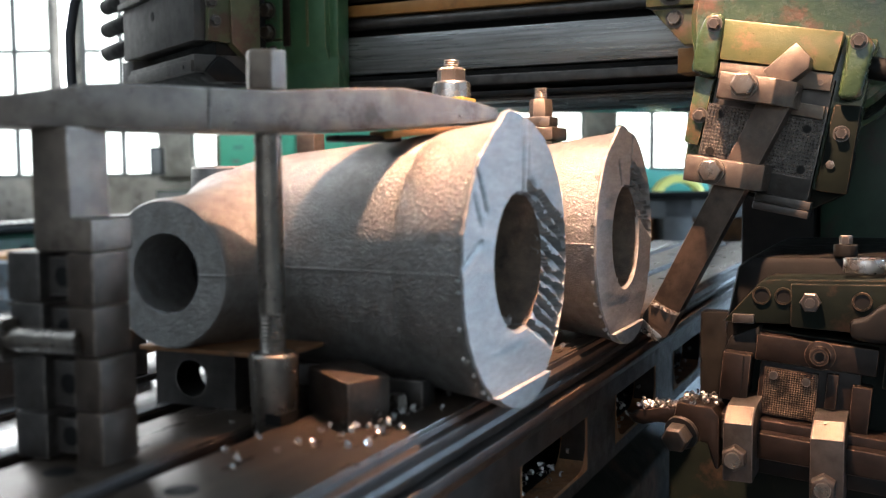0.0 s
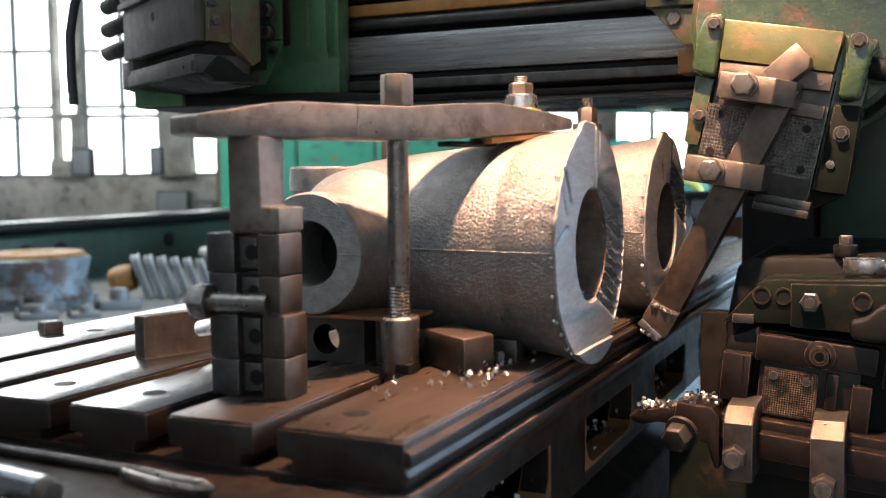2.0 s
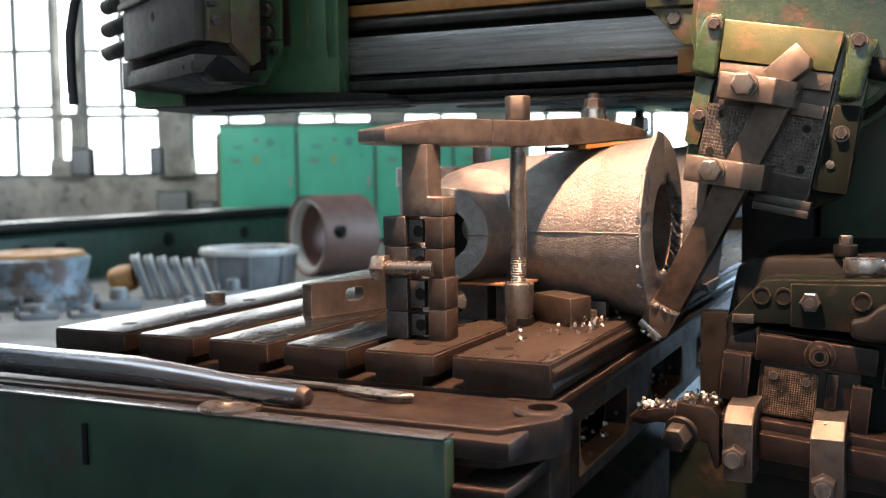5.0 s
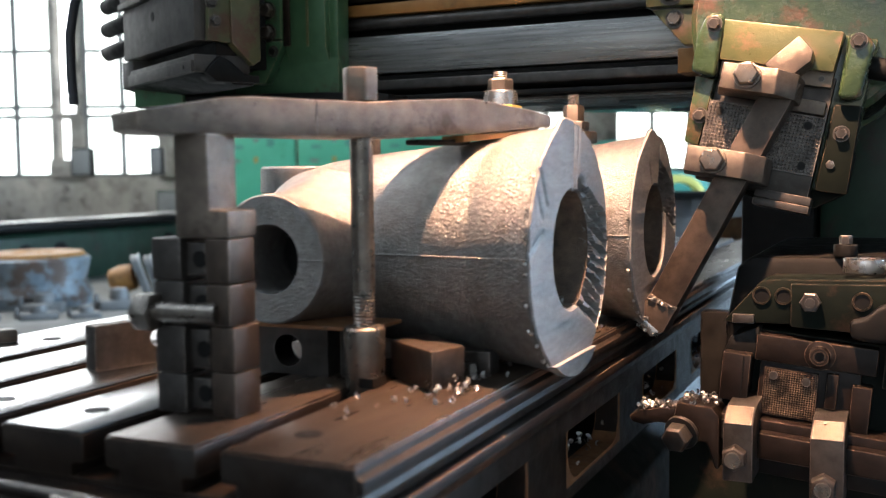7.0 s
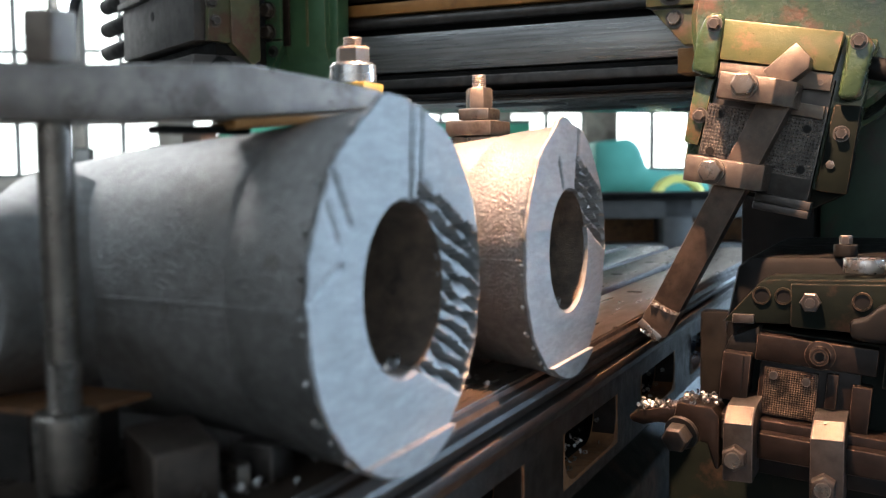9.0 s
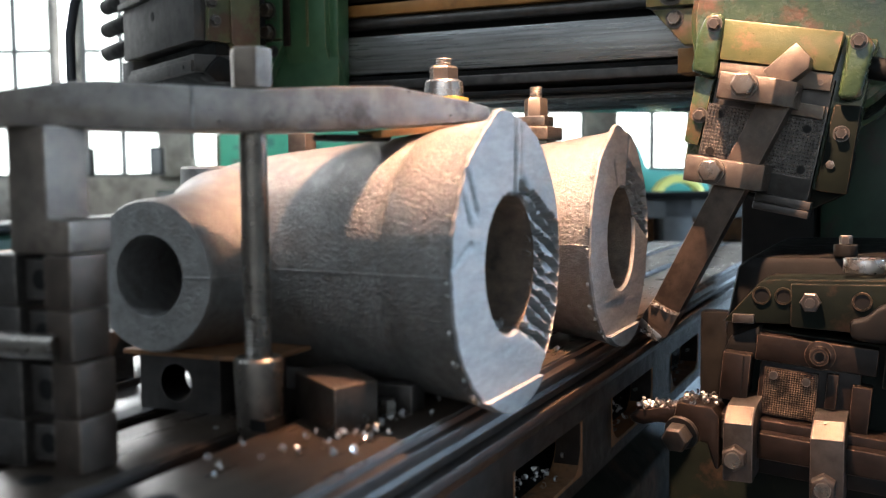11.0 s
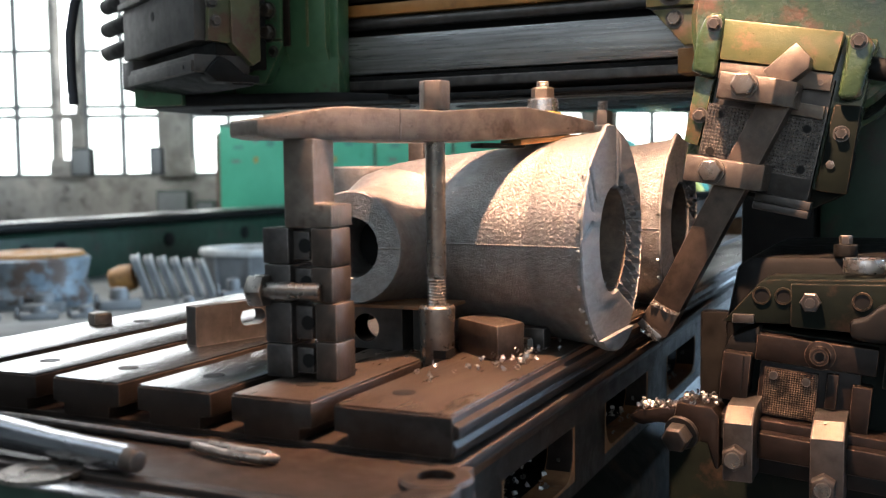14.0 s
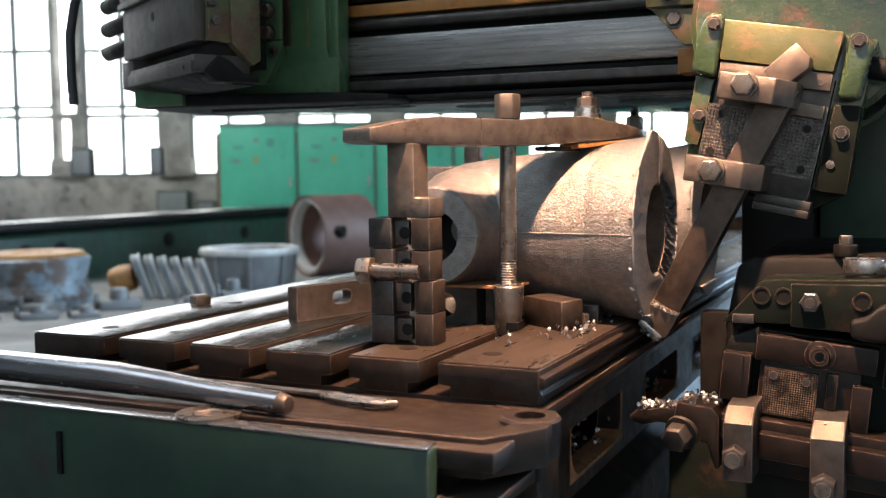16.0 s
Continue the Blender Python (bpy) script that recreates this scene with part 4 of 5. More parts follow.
    o = thing("square_bolt", (-1.07, 1.70, 1.174), "square-headed steel bolt standing on the ring casting", "bolt", rides=True)
    part("flange", rod((-1.07, 1.70, 1.1738), (-1.07, 1.70, 1.180), 0.034), STEEL, o)
    part("shank", prism([(-1.09, 1.68), (-1.05, 1.68), (-1.05, 1.72), (-1.09, 1.72)], "z", 1.18, 1.235), FORGED, o, bevel=0.003)
    # bars and hook on the trough
    o = thing("round_bar", (-1.2, 0.52, 0.785), "grey steel bar with a narrowed end lying in the trough", "bar", rides=True)
    part("bar", tube([(-1.62, 0.515, 0.818), (-1.35, 0.508, 0.818), (-1.22, 0.503, 0.818), (-1.10, 0.495, 0.815), (-1.0, 0.485, 0.812), (-0.865, 0.470, 0.811)], [0.027, 0.027, 0.026, 0.022, 0.0185, 0.0175], 20), BAR_STEEL, o)
    part("tip", rod((-0.868, 0.470, 0.811), (-0.850, 0.4683, 0.810), 0.0178, 0.0135), BROWN_STEEL, o, "brown cut end", bevel=0.002)
    o = thing("hook_rod", (-1.0, 0.62, 0.785), "thin steel rod with a flattened loop at its end", "hook", rides=True)
    part("rod", tube([(-1.6, 0.635, 0.793), (-1.2, 0.632, 0.793), (-0.86, 0.62, 0.792)], 0.0065, 10), DARK_STEEL, o)
    part("loop", tube([(-0.86, 0.62, 0.793), (-0.80, 0.606, 0.794), (-0.75, 0.600, 0.794), (-0.735, 0.592, 0.794), (-0.75, 0.583, 0.794), (-0.81, 0.586, 0.794), (-0.875, 0.603, 0.794)], 0.0065, 10), STEEL, o)


def chips_on_table():
    rng = random.Random(21)
    bm = bmesh.new()
    pts = [(-0.605 + rng.gauss(0, 0.018), 1.06 + rng.gauss(0, 0.05), 0.854 + abs(rng.gauss(0, 0.004))) for _ in range(60)]
    pts += [(-0.57 + rng.gauss(0, 0.012), 1.13 + rng.gauss(0, 0.06), 0.854 + abs(rng.gauss(0, 0.003))) for _ in range(30)]
    pts += [(rng.uniform(-0.69, -0.56), rng.uniform(0.8, 1.0), 0.854) for _ in range(9)]
    pts += [(-0.775 + rng.gauss(0, 0.02), 1.0 + rng.gauss(0, 0.03), 0.854) for _ in range(5)]
    pts += [(-0.60 + rng.gauss(0, 0.03), 1.62 + rng.gauss(0, 0.08), 0.855 + abs(rng.gauss(0, 0.004))) for _ in range(50)]
    curl(pts[::2], rng, 0.0055, bm)
    solid("metal_chips", bm, CHIP, (-0.6, 1.08, 0.85), "bright curled steel chips scattered on the table", "chips", kind="stuff", rides=True)


# ---- tool heads ----
def bolt(parent, at, r=0.014, h=0.012, way=(0, -1, 0), washer=True, sides=6, mt=None, turn=0.0):
    b = part("bolt", hexhead(at, way, r, h, sides, turn), mt or STEEL, parent)
    if washer:
        w = Vector(at) - Vector(way) * 0.004
        part("washer", rod(w, Vector(at), r * 1.35, r * 1.3), DARK_STEEL, b)
    return b


def knurled(x0, x1, z0, z1, y, pitch, bm):
    """A plate face cut into rows of small pyramids."""
    nx, nz = int((x1 - x0) / pitch), int((z1 - z0) / pitch)
    for i in range(nx):
        for k in range(nz):
            a, c = x0 + (i + 0.5) * (x1 - x0) / nx, z0 + (k + 0.5) * (z1 - z0) / nz
            h = pitch * 0.48
            b = [bm.verts.new(p) for p in ((a - h, y, c), (a, y, c - h), (a + h, y, c), (a, y, c + h))]
            t = [bm.verts.new((a + (p.co.x - a) * 0.35, y - pitch * 0.32, c + (p.co.z - c) * 0.35)) for p in b]
            bm.faces.new(t)
            for q in range(4):
                j = (q + 1) % 4
                bm.faces.new((b[q], b[j], t[j], t[q]))
    return bm


def right_head():
    h = thing("planing_head", (-0.28, 2.067, 1.22), "green oily planer tool head, tilted, with worn bare edges", "tool head", turn=(0, 11.5, 0), local=True)
    part("swivel", lathe([(0, 0), (0, 0.215), (0.012, 0.228), (0.12, 0.228), (0.13, 0.25), (0.16, 0.25), (0.16, 0)], (0.01, 0.17, 0.255), (0, 1, 0), 72), GREEN, h, "round glossy green swivel plate")
    part("slide", box(-0.15, 0.168, 0.09, 0.21, -0.085, 0.222), GREEN, h, bevel=0.006)
    part("apron", prism([(-0.152, 0.0), (-0.118, -0.04), (-0.04, -0.12), (0.118, -0.125), (0.172, -0.085), (0.172, 0.0)], "y", 0.10, 0.2), SHADED_GREEN, h, bevel=0.006)
    part("cheek", prism([(-0.163, 0.105), (-0.112, 0.10), (-0.118, 0.222), (-0.135, 0.228), (-0.155, 0.22), (-0.166, 0.18)], "y", 0.03, 0.10), GREEN, h, bevel=0.010, seg=3)
    part("cheek", prism([(0.122, 0.095), (0.163, 0.10), (0.168, 0.205), (0.15, 0.222), (0.118, 0.222)], "y", 0.03, 0.10), GREEN, h, bevel=0.010, seg=3)
    part("side_plate", prism([(-0.152, -0.036), (-0.122, -0.04), (-0.116, 0.098), (-0.156, 0.10)], "y", 0.055, 0.10), GREEN, h, bevel=0.004)
    # right plate takes the darkened green, as the lamp leaves it in shade
    part("side_plate", prism([(0.118, -0.085), (0.178, -0.082), (0.168, 0.09), (0.118, 0.085)], "y", 0.055, 0.10), SHADED_GREEN, h, bevel=0.004)
    part("cover_slab", prism([(-0.113, 0.137), (0.105, 0.144), (0.108, 0.222), (-0.122, 0.217)], "y", 0.04, 0.10), WORN_GREEN, h, "worn yellow-green cover slab with bare metal", bevel=0.004)
    for u, v in ((-0.135, 0.203), (0.138, 0.207)):
        bolt(h, (u, 0.028, v), 0.012, 0.011, mt=DARK_STEEL)
    for u, v in ((-0.131, 0.022), (0.143, 0.032)):
        bolt(h, (u, 0.053, v), 0.012, 0.011, mt=DARK_STEEL)
    bolt(h, (0.136, 0.054, -0.03), 0.009, 0.003, washer=False)
    part("pivot_end", rod((0.165, 0.08, 0.165), (0.21, 0.08, 0.165), 0.022), BLACK, h, bevel=0.003)
    part("swivel_rim", lathe([(0, 0.222), (0, 0.240), (0.03, 0.240), (0.03, 0.222)], (0.01, 0.27, 0.255), (0, 1, 0), 72, closed=True), SHADED_GREEN, h, "dark rim of the swivel", bevel=0.003)
    # saddle on the rail
    s = thing("saddle", (-0.26, 2.45, 1.36), "green cast saddle that carries the tool head along the rail", "saddle")
    part("plate", prism([(-0.50, 1.485), (-0.455, 1.43), (-0.40, 1.40), (0.02, 1.38), (0.06, 1.55), (0.06, 1.9), (-0.50, 1.9)], "y", 2.40, 2.58), GREEN, s, bevel=0.008)
    part("gib", prism([(-0.565, 1.527), (-0.492, 1.443), (-0.455, 1.443), (-0.455, 1.527)], "y", 2.38, 2.42), WORN_GREEN, s, bevel=0.004)
    part("block", box(-0.575, -0.44, 2.36, 2.44, 1.530, 1.66), WORN_GREEN, s, bevel=0.006)
    bolt(s, (-0.512, 2.378, 1.503), 0.016, 0.010)
    bolt(s, (-0.516, 2.358, 1.562), 0.024, 0.016)
    part("rail_grip", box(-0.53, -0.47, 2.50, 2.60, 1.39, 1.45), ORANGE, s, bevel=0.004)
    # the clapper swings on its pin
    c = part("clapper", box(-0.113, 0.110, 0.062, 0.10, -0.112, 0.132), DARK_STEEL, h, "swinging clapper plate with clamps and tool", bevel=0.003)
    part("step_plate", prism([(-0.11, 0.10), (0.106, 0.108), (0.105, 0.142), (-0.111, 0.134)], "y", 0.045, 0.066), FORGED, c, bevel=0.002)
    part("step_screw", rod((0.085, 0.046, 0.122), (0.085, 0.043, 0.122), 0.006), DARK_STEEL, c)
    part("clamp_rail", box(0.04, 0.105, 0.035, 0.064, 0.052, 0.078), FORGED, c, bevel=0.002)
    kn = box(-0.117, 0.110, 0.052, 0.063, -0.066, 0.050)
    knurled(-0.115, 0.108, -0.064, 0.048, 0.052, 0.0068, kn)
    k = part("knurled_plate", kn, DARK_STEEL, c, "diamond-knurled grip plate")
    for u, v in ((-0.092, 0.03), (0.08, 0.03), (-0.095, -0.045), (0.085, -0.05)):
        part("screw_hole", rod((u, 0.0512, v), (u, 0.0485, v), 0.008), BLACK, c)
    for v0, v1, y in ((-0.125, -0.108, 0.035), (-0.141, -0.126, 0.03)):
        part("ledge", box(0.012, 0.119, y, 0.09, v0, v1), DARK_STEEL, c, bevel=0.002)
    # tool bar
    ax = Vector((0.163, 0.585)).normalized()
    px = Vector((ax.y, -ax.x))
    base = Vector((-0.118, -0.422))
    def q(a, b):
        v = base + ax * a + px * b
        return (v.x, v.y)
    part("tool_shank", prism([q(0.055, -0.029), q(0.055, 0.029), q(0.545, 0.030), q(0.545, -0.030)], "y", -0.026, 0.034), BROWN_STEEL, c, "square steel tool bar", bevel=0.0025)
    part("tool_end", prism([(-0.016, 0.122), (0.024, 0.092), (0.066, 0.140), (0.066, 0.160), (0.034, 0.184)], "y", -0.030, 0.034), FORGED, c, "bare slanted end of the tool bar", bevel=0.003)
    part("tool_nose", prism([q(0.0, -0.030), q(-0.012, 0.016), q(0.004, 0.030), q(0.056, 0.030), q(0.060, -0.029), q(0.03, -0.033)], "y", -0.027, 0.035), BROWN_STEEL, c, bevel=0.002)
    part("carbide_tip", prism([q(0.0, -0.034), q(-0.016, 0.014), q(0.0, 0.022), q(0.014, -0.031)], "y", -0.031, -0.010), BRIGHT, c, "bright chipped cutting tip", bevel=0.001)
    part("braze_line", prism([q(0.046, -0.030), q(0.053, 0.0305), q(0.060, 0.0305), q(0.054, -0.030)], "y", -0.0278, 0.02), FORGED, c)
    rng = random.Random(17)
    bits = bmesh.new()
    for _ in range(26):
        w = base + ax * rng.choice((-0.008, 0.052, 0.055)) + px * rng.uniform(-0.028, 0.026)
        curl([(w.x, -0.031, w.y)], rng, 0.0042, bits)
    tagged(part("clinging_chips", bits, CHIP, c, "bright chips stuck to the tool nose"), kind="stuff")
    def tool_clamp(u0, u1, v0, v1, bu, bv, tilt):
        pr = prism([(u0 - 0.016, 0.03), (u0, -0.062), (u1, -0.066), (u1 + 0.035, -0.03), (u1 + 0.04, 0.04), (u0 - 0.016, 0.04)], "z", v0, v1)
        bmesh.ops.rotate(pr, verts=pr.verts, cent=((u0 + u1) / 2, 0, (v0 + v1) / 2), matrix=Matrix.Rotation(radians(tilt), 3, "Y"))
        part("tool_clamp", pr, FORGED, c, "worn steel clamp across the tool bar", bevel=0.003)
        part("clamp_washer", rod((bu, -0.064, bv), (bu, -0.073, bv), 0.0255), FORGED, c, bevel=0.001)
        part("clamp_bolt_head", hexhead((bu, -0.072, bv), (0, -1, 0), 0.0235, 0.020, 6, 12), STEEL, c, bevel=0.001)
        part("clamp_stud", rod((bu, -0.06, bv), (bu, 0.07, bv), 0.012), STEEL, c)
    tool_clamp(-0.116, -0.006, -0.106, -0.055, -0.063, -0.080, -2)
    tool_clamp(-0.086, 0.018, 0.061, 0.110, -0.037, 0.090, -1)
    return c


def left_head():
    h = thing("planing_head", (-1.70, 2.15, 0), "dark grey and green planer tool head, turned aside, out of work", "tool head", turn=(0, 0, -30.7), local=True)
    part("body", box(-0.60, -0.004, 0.06, 0.165, 1.44, 1.95), BLACK, h, bevel=0.004)
    part("neck", box(-0.48, -0.2, 0.165, 0.36, 1.46, 1.95), BLACK, h, bevel=0.004)
    part("face_plate", box(-0.585, 0.0, 0.0, 0.062, 1.506, 1.655), GREY_IRON, h, "flat grey face plate", bevel=0.003)
    part("ledge", box(-0.60, 0.004, -0.012, 0.062, 1.658, 1.676), GREY_IRON, h, bevel=0.003)
    part("upper_plate", box(-0.60, 0.0, -0.004, 0.062, 1.679, 1.95), GREY_IRON, h, bevel=0.003)
    part("end_plate", box(-0.612, -0.52, 0.004, 0.165, 1.424, 1.504), GREY_IRON, h, bevel=0.003)
    part("lower_block", box(-0.518, 0.006, -0.004, 0.15, 1.424, 1.470), GREY_IRON, h, bevel=0.003)
    part("lower_lip", box(-0.516, 0.0, -0.012, -0.004, 1.424, 1.456), GREY_IRON, h, bevel=0.002)
    part("hole", rod((-0.314, -0.0015, 1.606), (-0.314, 0.004, 1.606), 0.013), BLACK, h)
    part("screw", rod((-0.05, -0.0135, 1.44), (-0.05, -0.010, 1.44), 0.005), BLACK, h)
    part("underside", prism([(0.0, 1.4235), (0.16, 1.4235), (0.165, 1.395), (0.11, 1.395)], "x", -0.61, 0.0), BLACK, h, bevel=0.003)
    part("side_slide", prism([(0.028, 1.505), (0.092, 1.50), (0.092, 1.95), (0.05, 1.95)], "x", 0.0, 0.022), OLIVE, h, "olive green paint worn to brown", bevel=0.003)
    part("side_block", prism([(0.092, 1.50), (0.150, 1.445), (0.172, 1.46), (0.172, 1.95), (0.085, 1.95)], "x", -0.05, 0.03), OLIVE, h, bevel=0.003)
    part("side_foot", prism([(0.02, 1.424), (0.06, 1.468), (0.088, 1.455), (0.135, 1.418), (0.17, 1.42), (0.17, 1.40), (0.05, 1.40)], "x", -0.05, 0.024), BLACK, h, bevel=0.003)
    for z in (1.557, 1.632, 1.706):
        part("knob", rod((-0.61, 0.03, z), (-0.85, 0.03, z), 0.0265, 0.025), BLACK, h, bevel=0.008)
    for y, z in ((0.04, 1.602), (0.05, 1.555)):
        bolt(h, (0.024, y, z), 0.0125, 0.011, way=(1, 0, 0), mt=DARK_STEEL)
    s = thing("saddle", (-1.6, 2.6, 1.37), "dark green cast saddle that carries a tool head along the rail", "saddle")
    part("casting", prism([(2.52, 1.519), (2.52, 1.98), (2.598, 1.98), (2.598, 1.385), (2.585, 1.385)], "x", -1.666, -1.530), LEAF_GREEN, s, bevel=0.004)
    part("edge_rib", prism([(2.535, 1.50), (2.535, 1.98), (2.598, 1.98), (2.598, 1.38), (2.588, 1.38)], "x", -1.527, -1.498), LEAF_GREEN, s, bevel=0.003)
    part("plate", box(-1.772, -1.670, 2.505, 2.54, 1.546, 1.98), LEAF_GREEN, s, bevel=0.004)
    part("lower_plate", prism([(-1.772, 1.421), (-1.727, 1.421), (-1.670, 1.522), (-1.670, 1.542), (-1.772, 1.542)], "y", 2.505, 2.54), LEAF_GREEN, s, bevel=0.003)
    part("rust_strip", box(-1.668, -1.645, 2.512, 2.519, 1.525, 1.98), TABLE_IRON, s, bevel=0.002)
    part("corner_strip", box(-1.592, -1.585, 2.516, 2.5195, 1.522, 1.98), WORN_GREEN, s)
    part("back", box(-2.18, -1.50, 2.54, 2.598, 1.372, 1.98), LEAF_GREEN, s, bevel=0.006)
    for z in (1.630, 1.566):
        bolt(s, (-1.713, 2.503, z), 0.020, 0.018, mt=FORGED)
    bolt(s, (-1.697, 2.503, 1.512), 0.013, 0.008, mt=DARK_STEEL)
    part("skirt", prism([(-2.17, 1.362), (-1.3, 1.354), (-1.3, 1.372), (-1.5, 1.385), (-2.17, 1.40)], "y", 2.46, 2.598), BLACK, s, bevel=0.004)
    part("skirt_plate", box(-2.16, -1.98, 2.44, 2.458, 1.365, 1.425), LEAF_GREEN, s, bevel=0.002)
    # hanging cable
    part("cable", tube([(-2.20, 2.3, 1.75), (-2.25, 2.3, 1.66), (-2.272, 2.3, 1.57), (-2.272, 2.3, 1.45), (-2.266, 2.3, 1.37)], 0.014, 12), CABLE, s, "black rubber cable hanging down")


def side_head():
    # shade on this head is put into its near-black greens and browns
    h = thing("side_planing_head", (-0.15, 2.1, 0.75), "dull green side tool head with brown steel clamps", "tool head")
    # ram in black, its shade is in the colour
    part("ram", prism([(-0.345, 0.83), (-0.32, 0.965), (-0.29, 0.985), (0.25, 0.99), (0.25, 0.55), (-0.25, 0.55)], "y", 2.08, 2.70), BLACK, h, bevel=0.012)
    part("upper_slide", prism([(-0.33, 0.868), (-0.262, 0.945), (-0.245, 0.952), (0.12, 0.96), (0.12, 0.855), (-0.20, 0.868)], "y", 1.97, 2.10), SHADED_GREEN, h, bevel=0.004)
    part("cover", prism([(-0.205, 0.866), (-0.205, 0.946), (0.12, 0.953), (0.12, 0.85)], "y", 1.955, 1.972), SHADED_GREEN, h, bevel=0.003)
    part("nose_foot", box(-0.31, -0.27, 1.958, 1.975, 0.868, 0.885), DARK_STEEL, h, bevel=0.002)
    for x, z, r in ((-0.258, 0.921, 0.0135), (-0.219, 0.921, 0.0125), (-0.083, 0.918, 0.0135)):
        y = 1.970 if x < -0.2 else 1.955
        part("hole", rod((x, y + 0.004, z), (x, y - 0.0015, z), r), BLACK, h)
        part("hole_rim", lathe([(0, r), (0, r + 0.004), (0.003, r + 0.003), (0.003, r)], (x, y - 0.0005, z), (0, -1, 0), 24, closed=True), SHADED_GREEN, h)
    n = part("nut", hexhead((-0.170, 1.953, 0.914), (0, -1, 0), 0.019, 0.013), DARK_STEEL, h)
    part("stud_end", rod((-0.170, 1.94, 0.914), (-0.170, 1.932, 0.914), 0.009), DARK_STEEL, n)
    part("oily_rag", prism([(-0.10, 0.852), (-0.103, 0.885), (-0.075, 0.893), (-0.055, 0.912), (-0.02, 0.928), (0.1, 0.935), (0.1, 0.845), (-0.06, 0.846)], "y", 1.93, 1.958), BLACK, h, "black oily rag", bevel=0.009, seg=3)
    # spanner resting on the ram
    s = thing("box_spanner", (-0.08, 2.02, 0.962), "bright steel ring spanner lying on the side head", "spanner")
    part("ring", lathe([(0, 0.02), (0, 0.036), (0.027, 0.036), (0.027, 0.02)], (-0.085, 2.03, 0.963), (0, 0, 1), 32, closed=True), BRIGHT, s, bevel=0.002)
    part("handle", box(-0.052, 0.2, 2.02, 2.04, 0.97, 0.984), BRIGHT, s, bevel=0.003)
    rs = thing("grease_fitting", (-0.12, 2.09, 0.987), "dark greasy fitting on the side head", "fitting")
    part("body", rod((-0.12, 2.09, 0.987), (-0.12, 2.09, 1.012), 0.022), BLACK, rs, bevel=0.003)
    part("cap", hexhead((-0.12, 2.09, 1.012), (0, 0, 1), 0.012, 0.016), DARK_STEEL, rs)
    # lower swivel with the tool box, slightly tilted
    def tilt(bm, deg=5.0):
        bmesh.ops.rotate(bm, verts=bm.verts, cent=(-0.2, 1.95, 0.75), matrix=Matrix.Rotation(radians(deg), 3, "Y"))
        return bm
    part("swivel", tilt(box(-0.29, 0.14, 1.99, 2.12, 0.58, 0.85)), SHADED_GREEN, h, bevel=0.008)
    part("swivel_bar", tilt(box(-0.272, -0.06, 1.955, 1.995, 0.795, 0.845)), SHADED_BROWN, h, bevel=0.004)
    part("swivel_bar", tilt(box(-0.05, 0.12, 1.955, 1.995, 0.775, 0.845)), SHADED_GREEN, h, bevel=0.004)
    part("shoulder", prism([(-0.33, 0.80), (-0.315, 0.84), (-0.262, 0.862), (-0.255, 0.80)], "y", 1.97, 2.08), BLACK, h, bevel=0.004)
    part("flanged_bolt", lathe([(0, 0), (0, 0.027), (0.006, 0.027), (0.009, 0.018), (0.022, 0.016), (0.022, 0.010), (0.016, 0.009), (0.016, 0)], (-0.152, 1.955, 0.817), (0, -1, 0), 32), SHADED_BROWN, h)
    part("side_plate", tilt(box(-0.328, -0.276, 1.94, 2.02, 0.715, 0.805)), SHADED_BROWN, h, bevel=0.003)
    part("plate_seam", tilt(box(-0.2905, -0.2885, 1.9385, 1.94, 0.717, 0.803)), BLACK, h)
    part("clapper", tilt(box(-0.262, -0.085, 1.965, 2.0, 0.66, 0.795)), SHADED_BROWN, h, bevel=0.003)
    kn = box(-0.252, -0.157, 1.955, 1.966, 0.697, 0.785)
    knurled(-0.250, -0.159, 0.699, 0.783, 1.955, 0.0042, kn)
    part("knurled_plate", tilt(kn), SHADED_BROWN, h, "diamond-knurled grip plate")
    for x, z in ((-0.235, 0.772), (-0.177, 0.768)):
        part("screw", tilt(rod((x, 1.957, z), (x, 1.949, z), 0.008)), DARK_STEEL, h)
    part("stop_plate", tilt(box(-0.142, -0.122, 1.95, 1.99, 0.725, 0.79)), SHADED_BROWN, h, bevel=0.002)
    part("upright", tilt(box(-0.098, -0.064, 1.945, 1.99, 0.68, 0.775)), SHADED_BROWN, h, bevel=0.003)
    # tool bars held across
    part("tool_bar", tilt(prism([(1.93, 0.648), (1.985, 0.648), (1.985, 0.693), (1.93, 0.690)], "x", -0.33, 0.14)), SHADED_BROWN, h, "brown square tool bar", bevel=0.003)
    part("tool_bar", tilt(box(-0.245, 0.14, 1.90, 1.94, 0.625, 0.672)), SHADED_BROWN, h, bevel=0.003)
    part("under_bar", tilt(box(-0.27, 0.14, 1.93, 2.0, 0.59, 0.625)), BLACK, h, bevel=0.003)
    def clamp(x0, x1, z0, z1, bz):
        part("tool_clamp", prism([(1.845, z0), (2.0, z0), (2.0, z1 + 0.012), (1.885, z1 + 0.004), (1.845, z1 - 0.02)], "x", x0, x1), DARK_STEEL, h, "dark steel tool clamp with a bright chamfer", bevel=0.002)
        # lighter strip puts the lamp light on the chamfer into its colour
        sl = prism([(1.8835, z1 + 0.0052), (1.8445, z1 - 0.0185), (1.8445, z1 - 0.0195), (1.8835, z1 + 0.0042)], "x", x0 + 0.003, x1 - 0.003)
        part("lit_chamfer", sl, FORGED, h, "chamfer in lighter steel for the lamp light on it")
        b = part("clamp_bolt", hexhead(((x0 + x1) / 2 - 0.004, 1.846, bz), (0, -1, 0), 0.023, 0.026, 6, 30), DARK_STEEL, h, bevel=0.001)
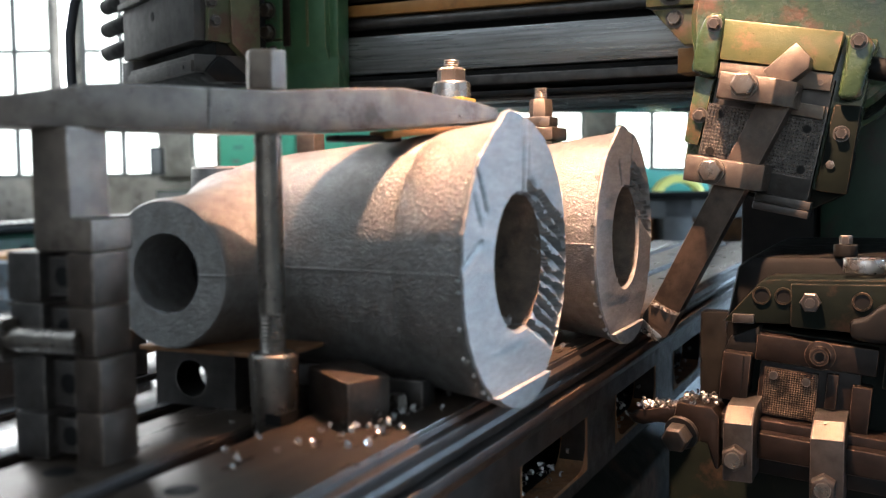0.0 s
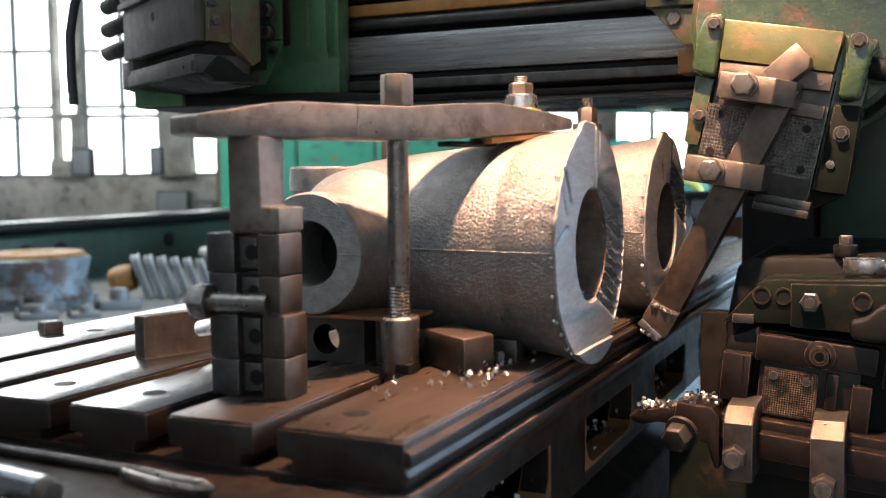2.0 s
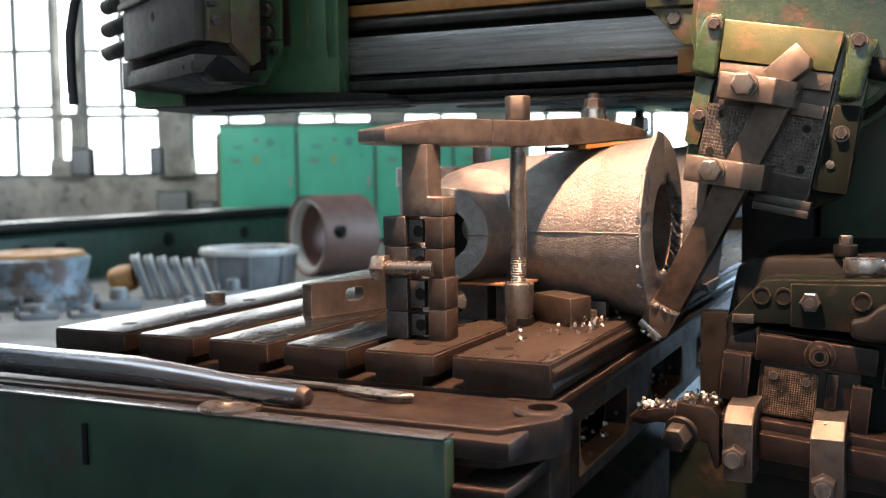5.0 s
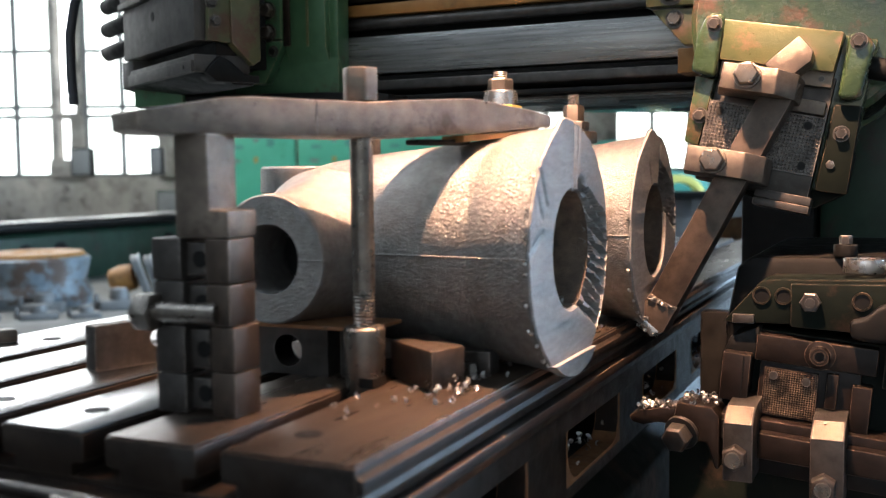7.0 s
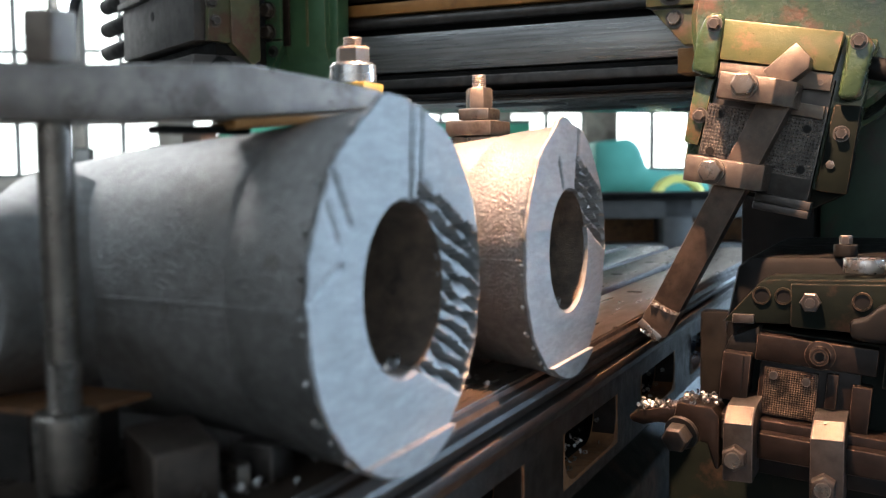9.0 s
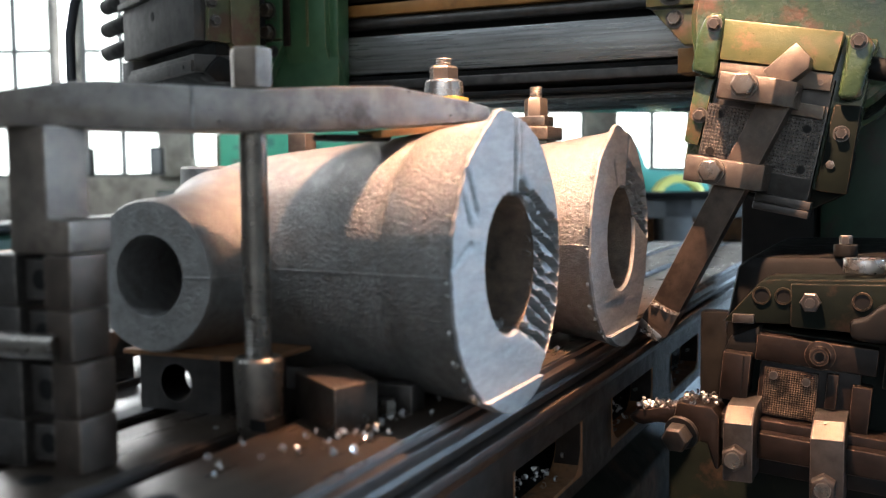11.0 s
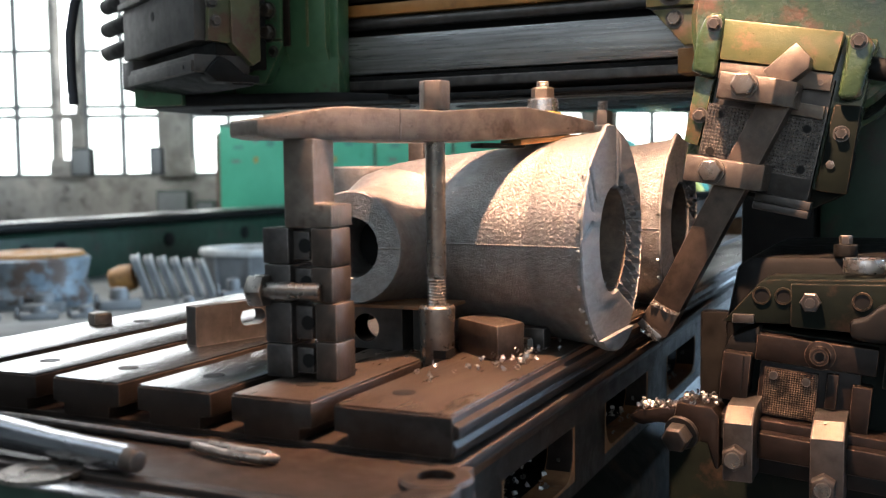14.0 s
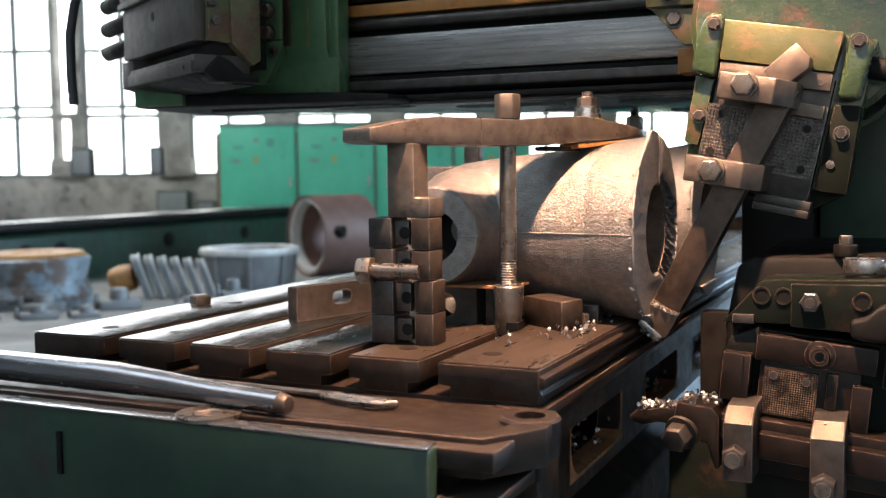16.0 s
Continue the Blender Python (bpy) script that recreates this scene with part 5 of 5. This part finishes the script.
        part("bolt_tip", rod(((x0 + x1) / 2 - 0.004, 1.82, bz), ((x0 + x1) / 2 - 0.004, 1.812, bz), 0.014), STEEL, b)
    clamp(-0.306, -0.254, 0.598, 0.722, 0.644)
    clamp(-0.158, -0.102, 0.572, 0.708, 0.608)
    # tool holder at the nose, with its hooked bit
    t = thing("tool_holder", (-0.36, 1.95, 0.64), "brown steel tool holder covered in bright chips", "tool holder")
    hold = prism([(-0.415, 0.655), (-0.345, 0.648), (-0.33, 0.60), (-0.322, 0.60), (-0.322, 0.700), (-0.335, 0.715), (-0.40, 0.722)], "y", 1.90, 1.99)
    part("block", hold, SHADED_BROWN, t, bevel=0.004)
    part("bit", prism([(-0.50, 0.680), (-0.492, 0.668), (-0.47, 0.664), (-0.445, 0.672), (-0.40, 0.670), (-0.40, 0.706), (-0.44, 0.702), (-0.48, 0.694)], "y", 1.925, 1.975), SHADED_BROWN, t, "hooked cutting bit", bevel=0.005)
    bl = part("bolt", hexhead((-0.393, 1.899, 0.662), (-0.2, -1, -0.25), 0.0265, 0.034, 6, 0), DARK_STEEL, t, bevel=0.001)
    part("collar", rod((-0.39, 1.904, 0.665), (-0.392, 1.896, 0.6625), 0.033), DARK_STEEL, bl)
    part("neck", box(-0.325, -0.30, 1.92, 1.98, 0.655, 0.69), BLACK, t)
    rng = random.Random(8)
    bm = bmesh.new()
    pts = [(rng.uniform(-0.485, -0.40), rng.uniform(1.925, 1.975), 0.698 + (0.004 if rng.random() < .5 else 0.009)) for _ in range(90)]
    pts += [(rng.uniform(-0.40, -0.325), rng.uniform(1.9, 1.99), 0.7215 + rng.random() * 0.004) for _ in range(60)]
    curl(pts, rng, 0.0048, bm)
    solid("chip_heap", bm, CHIP, (-0.42, 1.95, 0.70), "bright broken chips heaped on the tool holder", "chips", kind="stuff")
    # tray and guard below
    g = thing("chip_guard", (-0.2, 2.2, 0), "dark green guard below the side tool head", "guard")
    part("plate", box(-0.47, 0.3, 2.15, 2.2, 0.02, 0.60), SHADED_GREEN, g, bevel=0.006)
    # added black sheet for the shade between table and column, no real part
    part("shade_sheet", box(-0.49, -0.245, 2.60, 2.655, 0.02, 0.80), BLACK, g, bevel=0.006)
    part("foot", box(-0.49, 0.32, 2.12, 2.655, 0.0, 0.02), BLACK, g)


# ---- build ----
hall()
far_things()
machine_frame()
table()
casting()
casting(0.557, False)
clamps()
chips_on_table()
clapper = right_head()
left_head()
side_head()

# table travel along y, in metres from its place at the start
TRAVEL = [(0, 0), (0.5, 0.0775), (1, 0.1631), (1.5, 0.2489), (2, 0.3431), (2.5, 0.4333), (3, 0.5246), (3.5, 0.6080), (4, 0.6919), (4.2, 0.7250), (4.6, 0.794), (5, 0.862),
          (5.3, 0.905), (5.45, 0.910), (5.6, 0.870), (5.8, 0.782), (6.1, 0.638), (6.3, 0.545), (6.5, 0.4546), (7, 0.2309), (7.5, 0.0151), (8, -0.2090), (8.1, -0.246), (8.2, -0.287),
          (8.35, -0.325), (8.5, -0.3467), (8.65, -0.351), (8.8, -0.351), (9, -0.3408), (9.2, -0.320), (9.6, -0.257), (10.3, -0.144), (11, -0.031), (11.5, 0.0482), (12, 0.1297), (12.5, 0.2130),
          (13, 0.3024), (13.5, 0.3867), (14, 0.4775), (14.5, 0.5580), (15, 0.6397), (15.5, 0.7220), (16, 0.8063)]


def motions():
    for ob in RIDERS:
        m = ob.matrix_basis.copy()
        walk(ob, [(t, Matrix.Translation((0, s, 0)) @ m) for t, s in TRAVEL])
    # the clapper lifts on the return stroke and drops before the cut
    pin = Vector((0, 0.08, 0.02))
    def swing(deg, up=0.0):
        return Matrix.Translation(pin + Vector((0, 0, up))) @ Matrix.Rotation(radians(deg), 4, "X") @ Matrix.Translation(-pin)
    shut, lifted = swing(0), swing(-6.0, 0.004)
    walk(clapper, [(0, shut), (5.35, shut), (5.5, lifted), (8.5, lifted), (8.65, shut), (16, shut)])


motions()
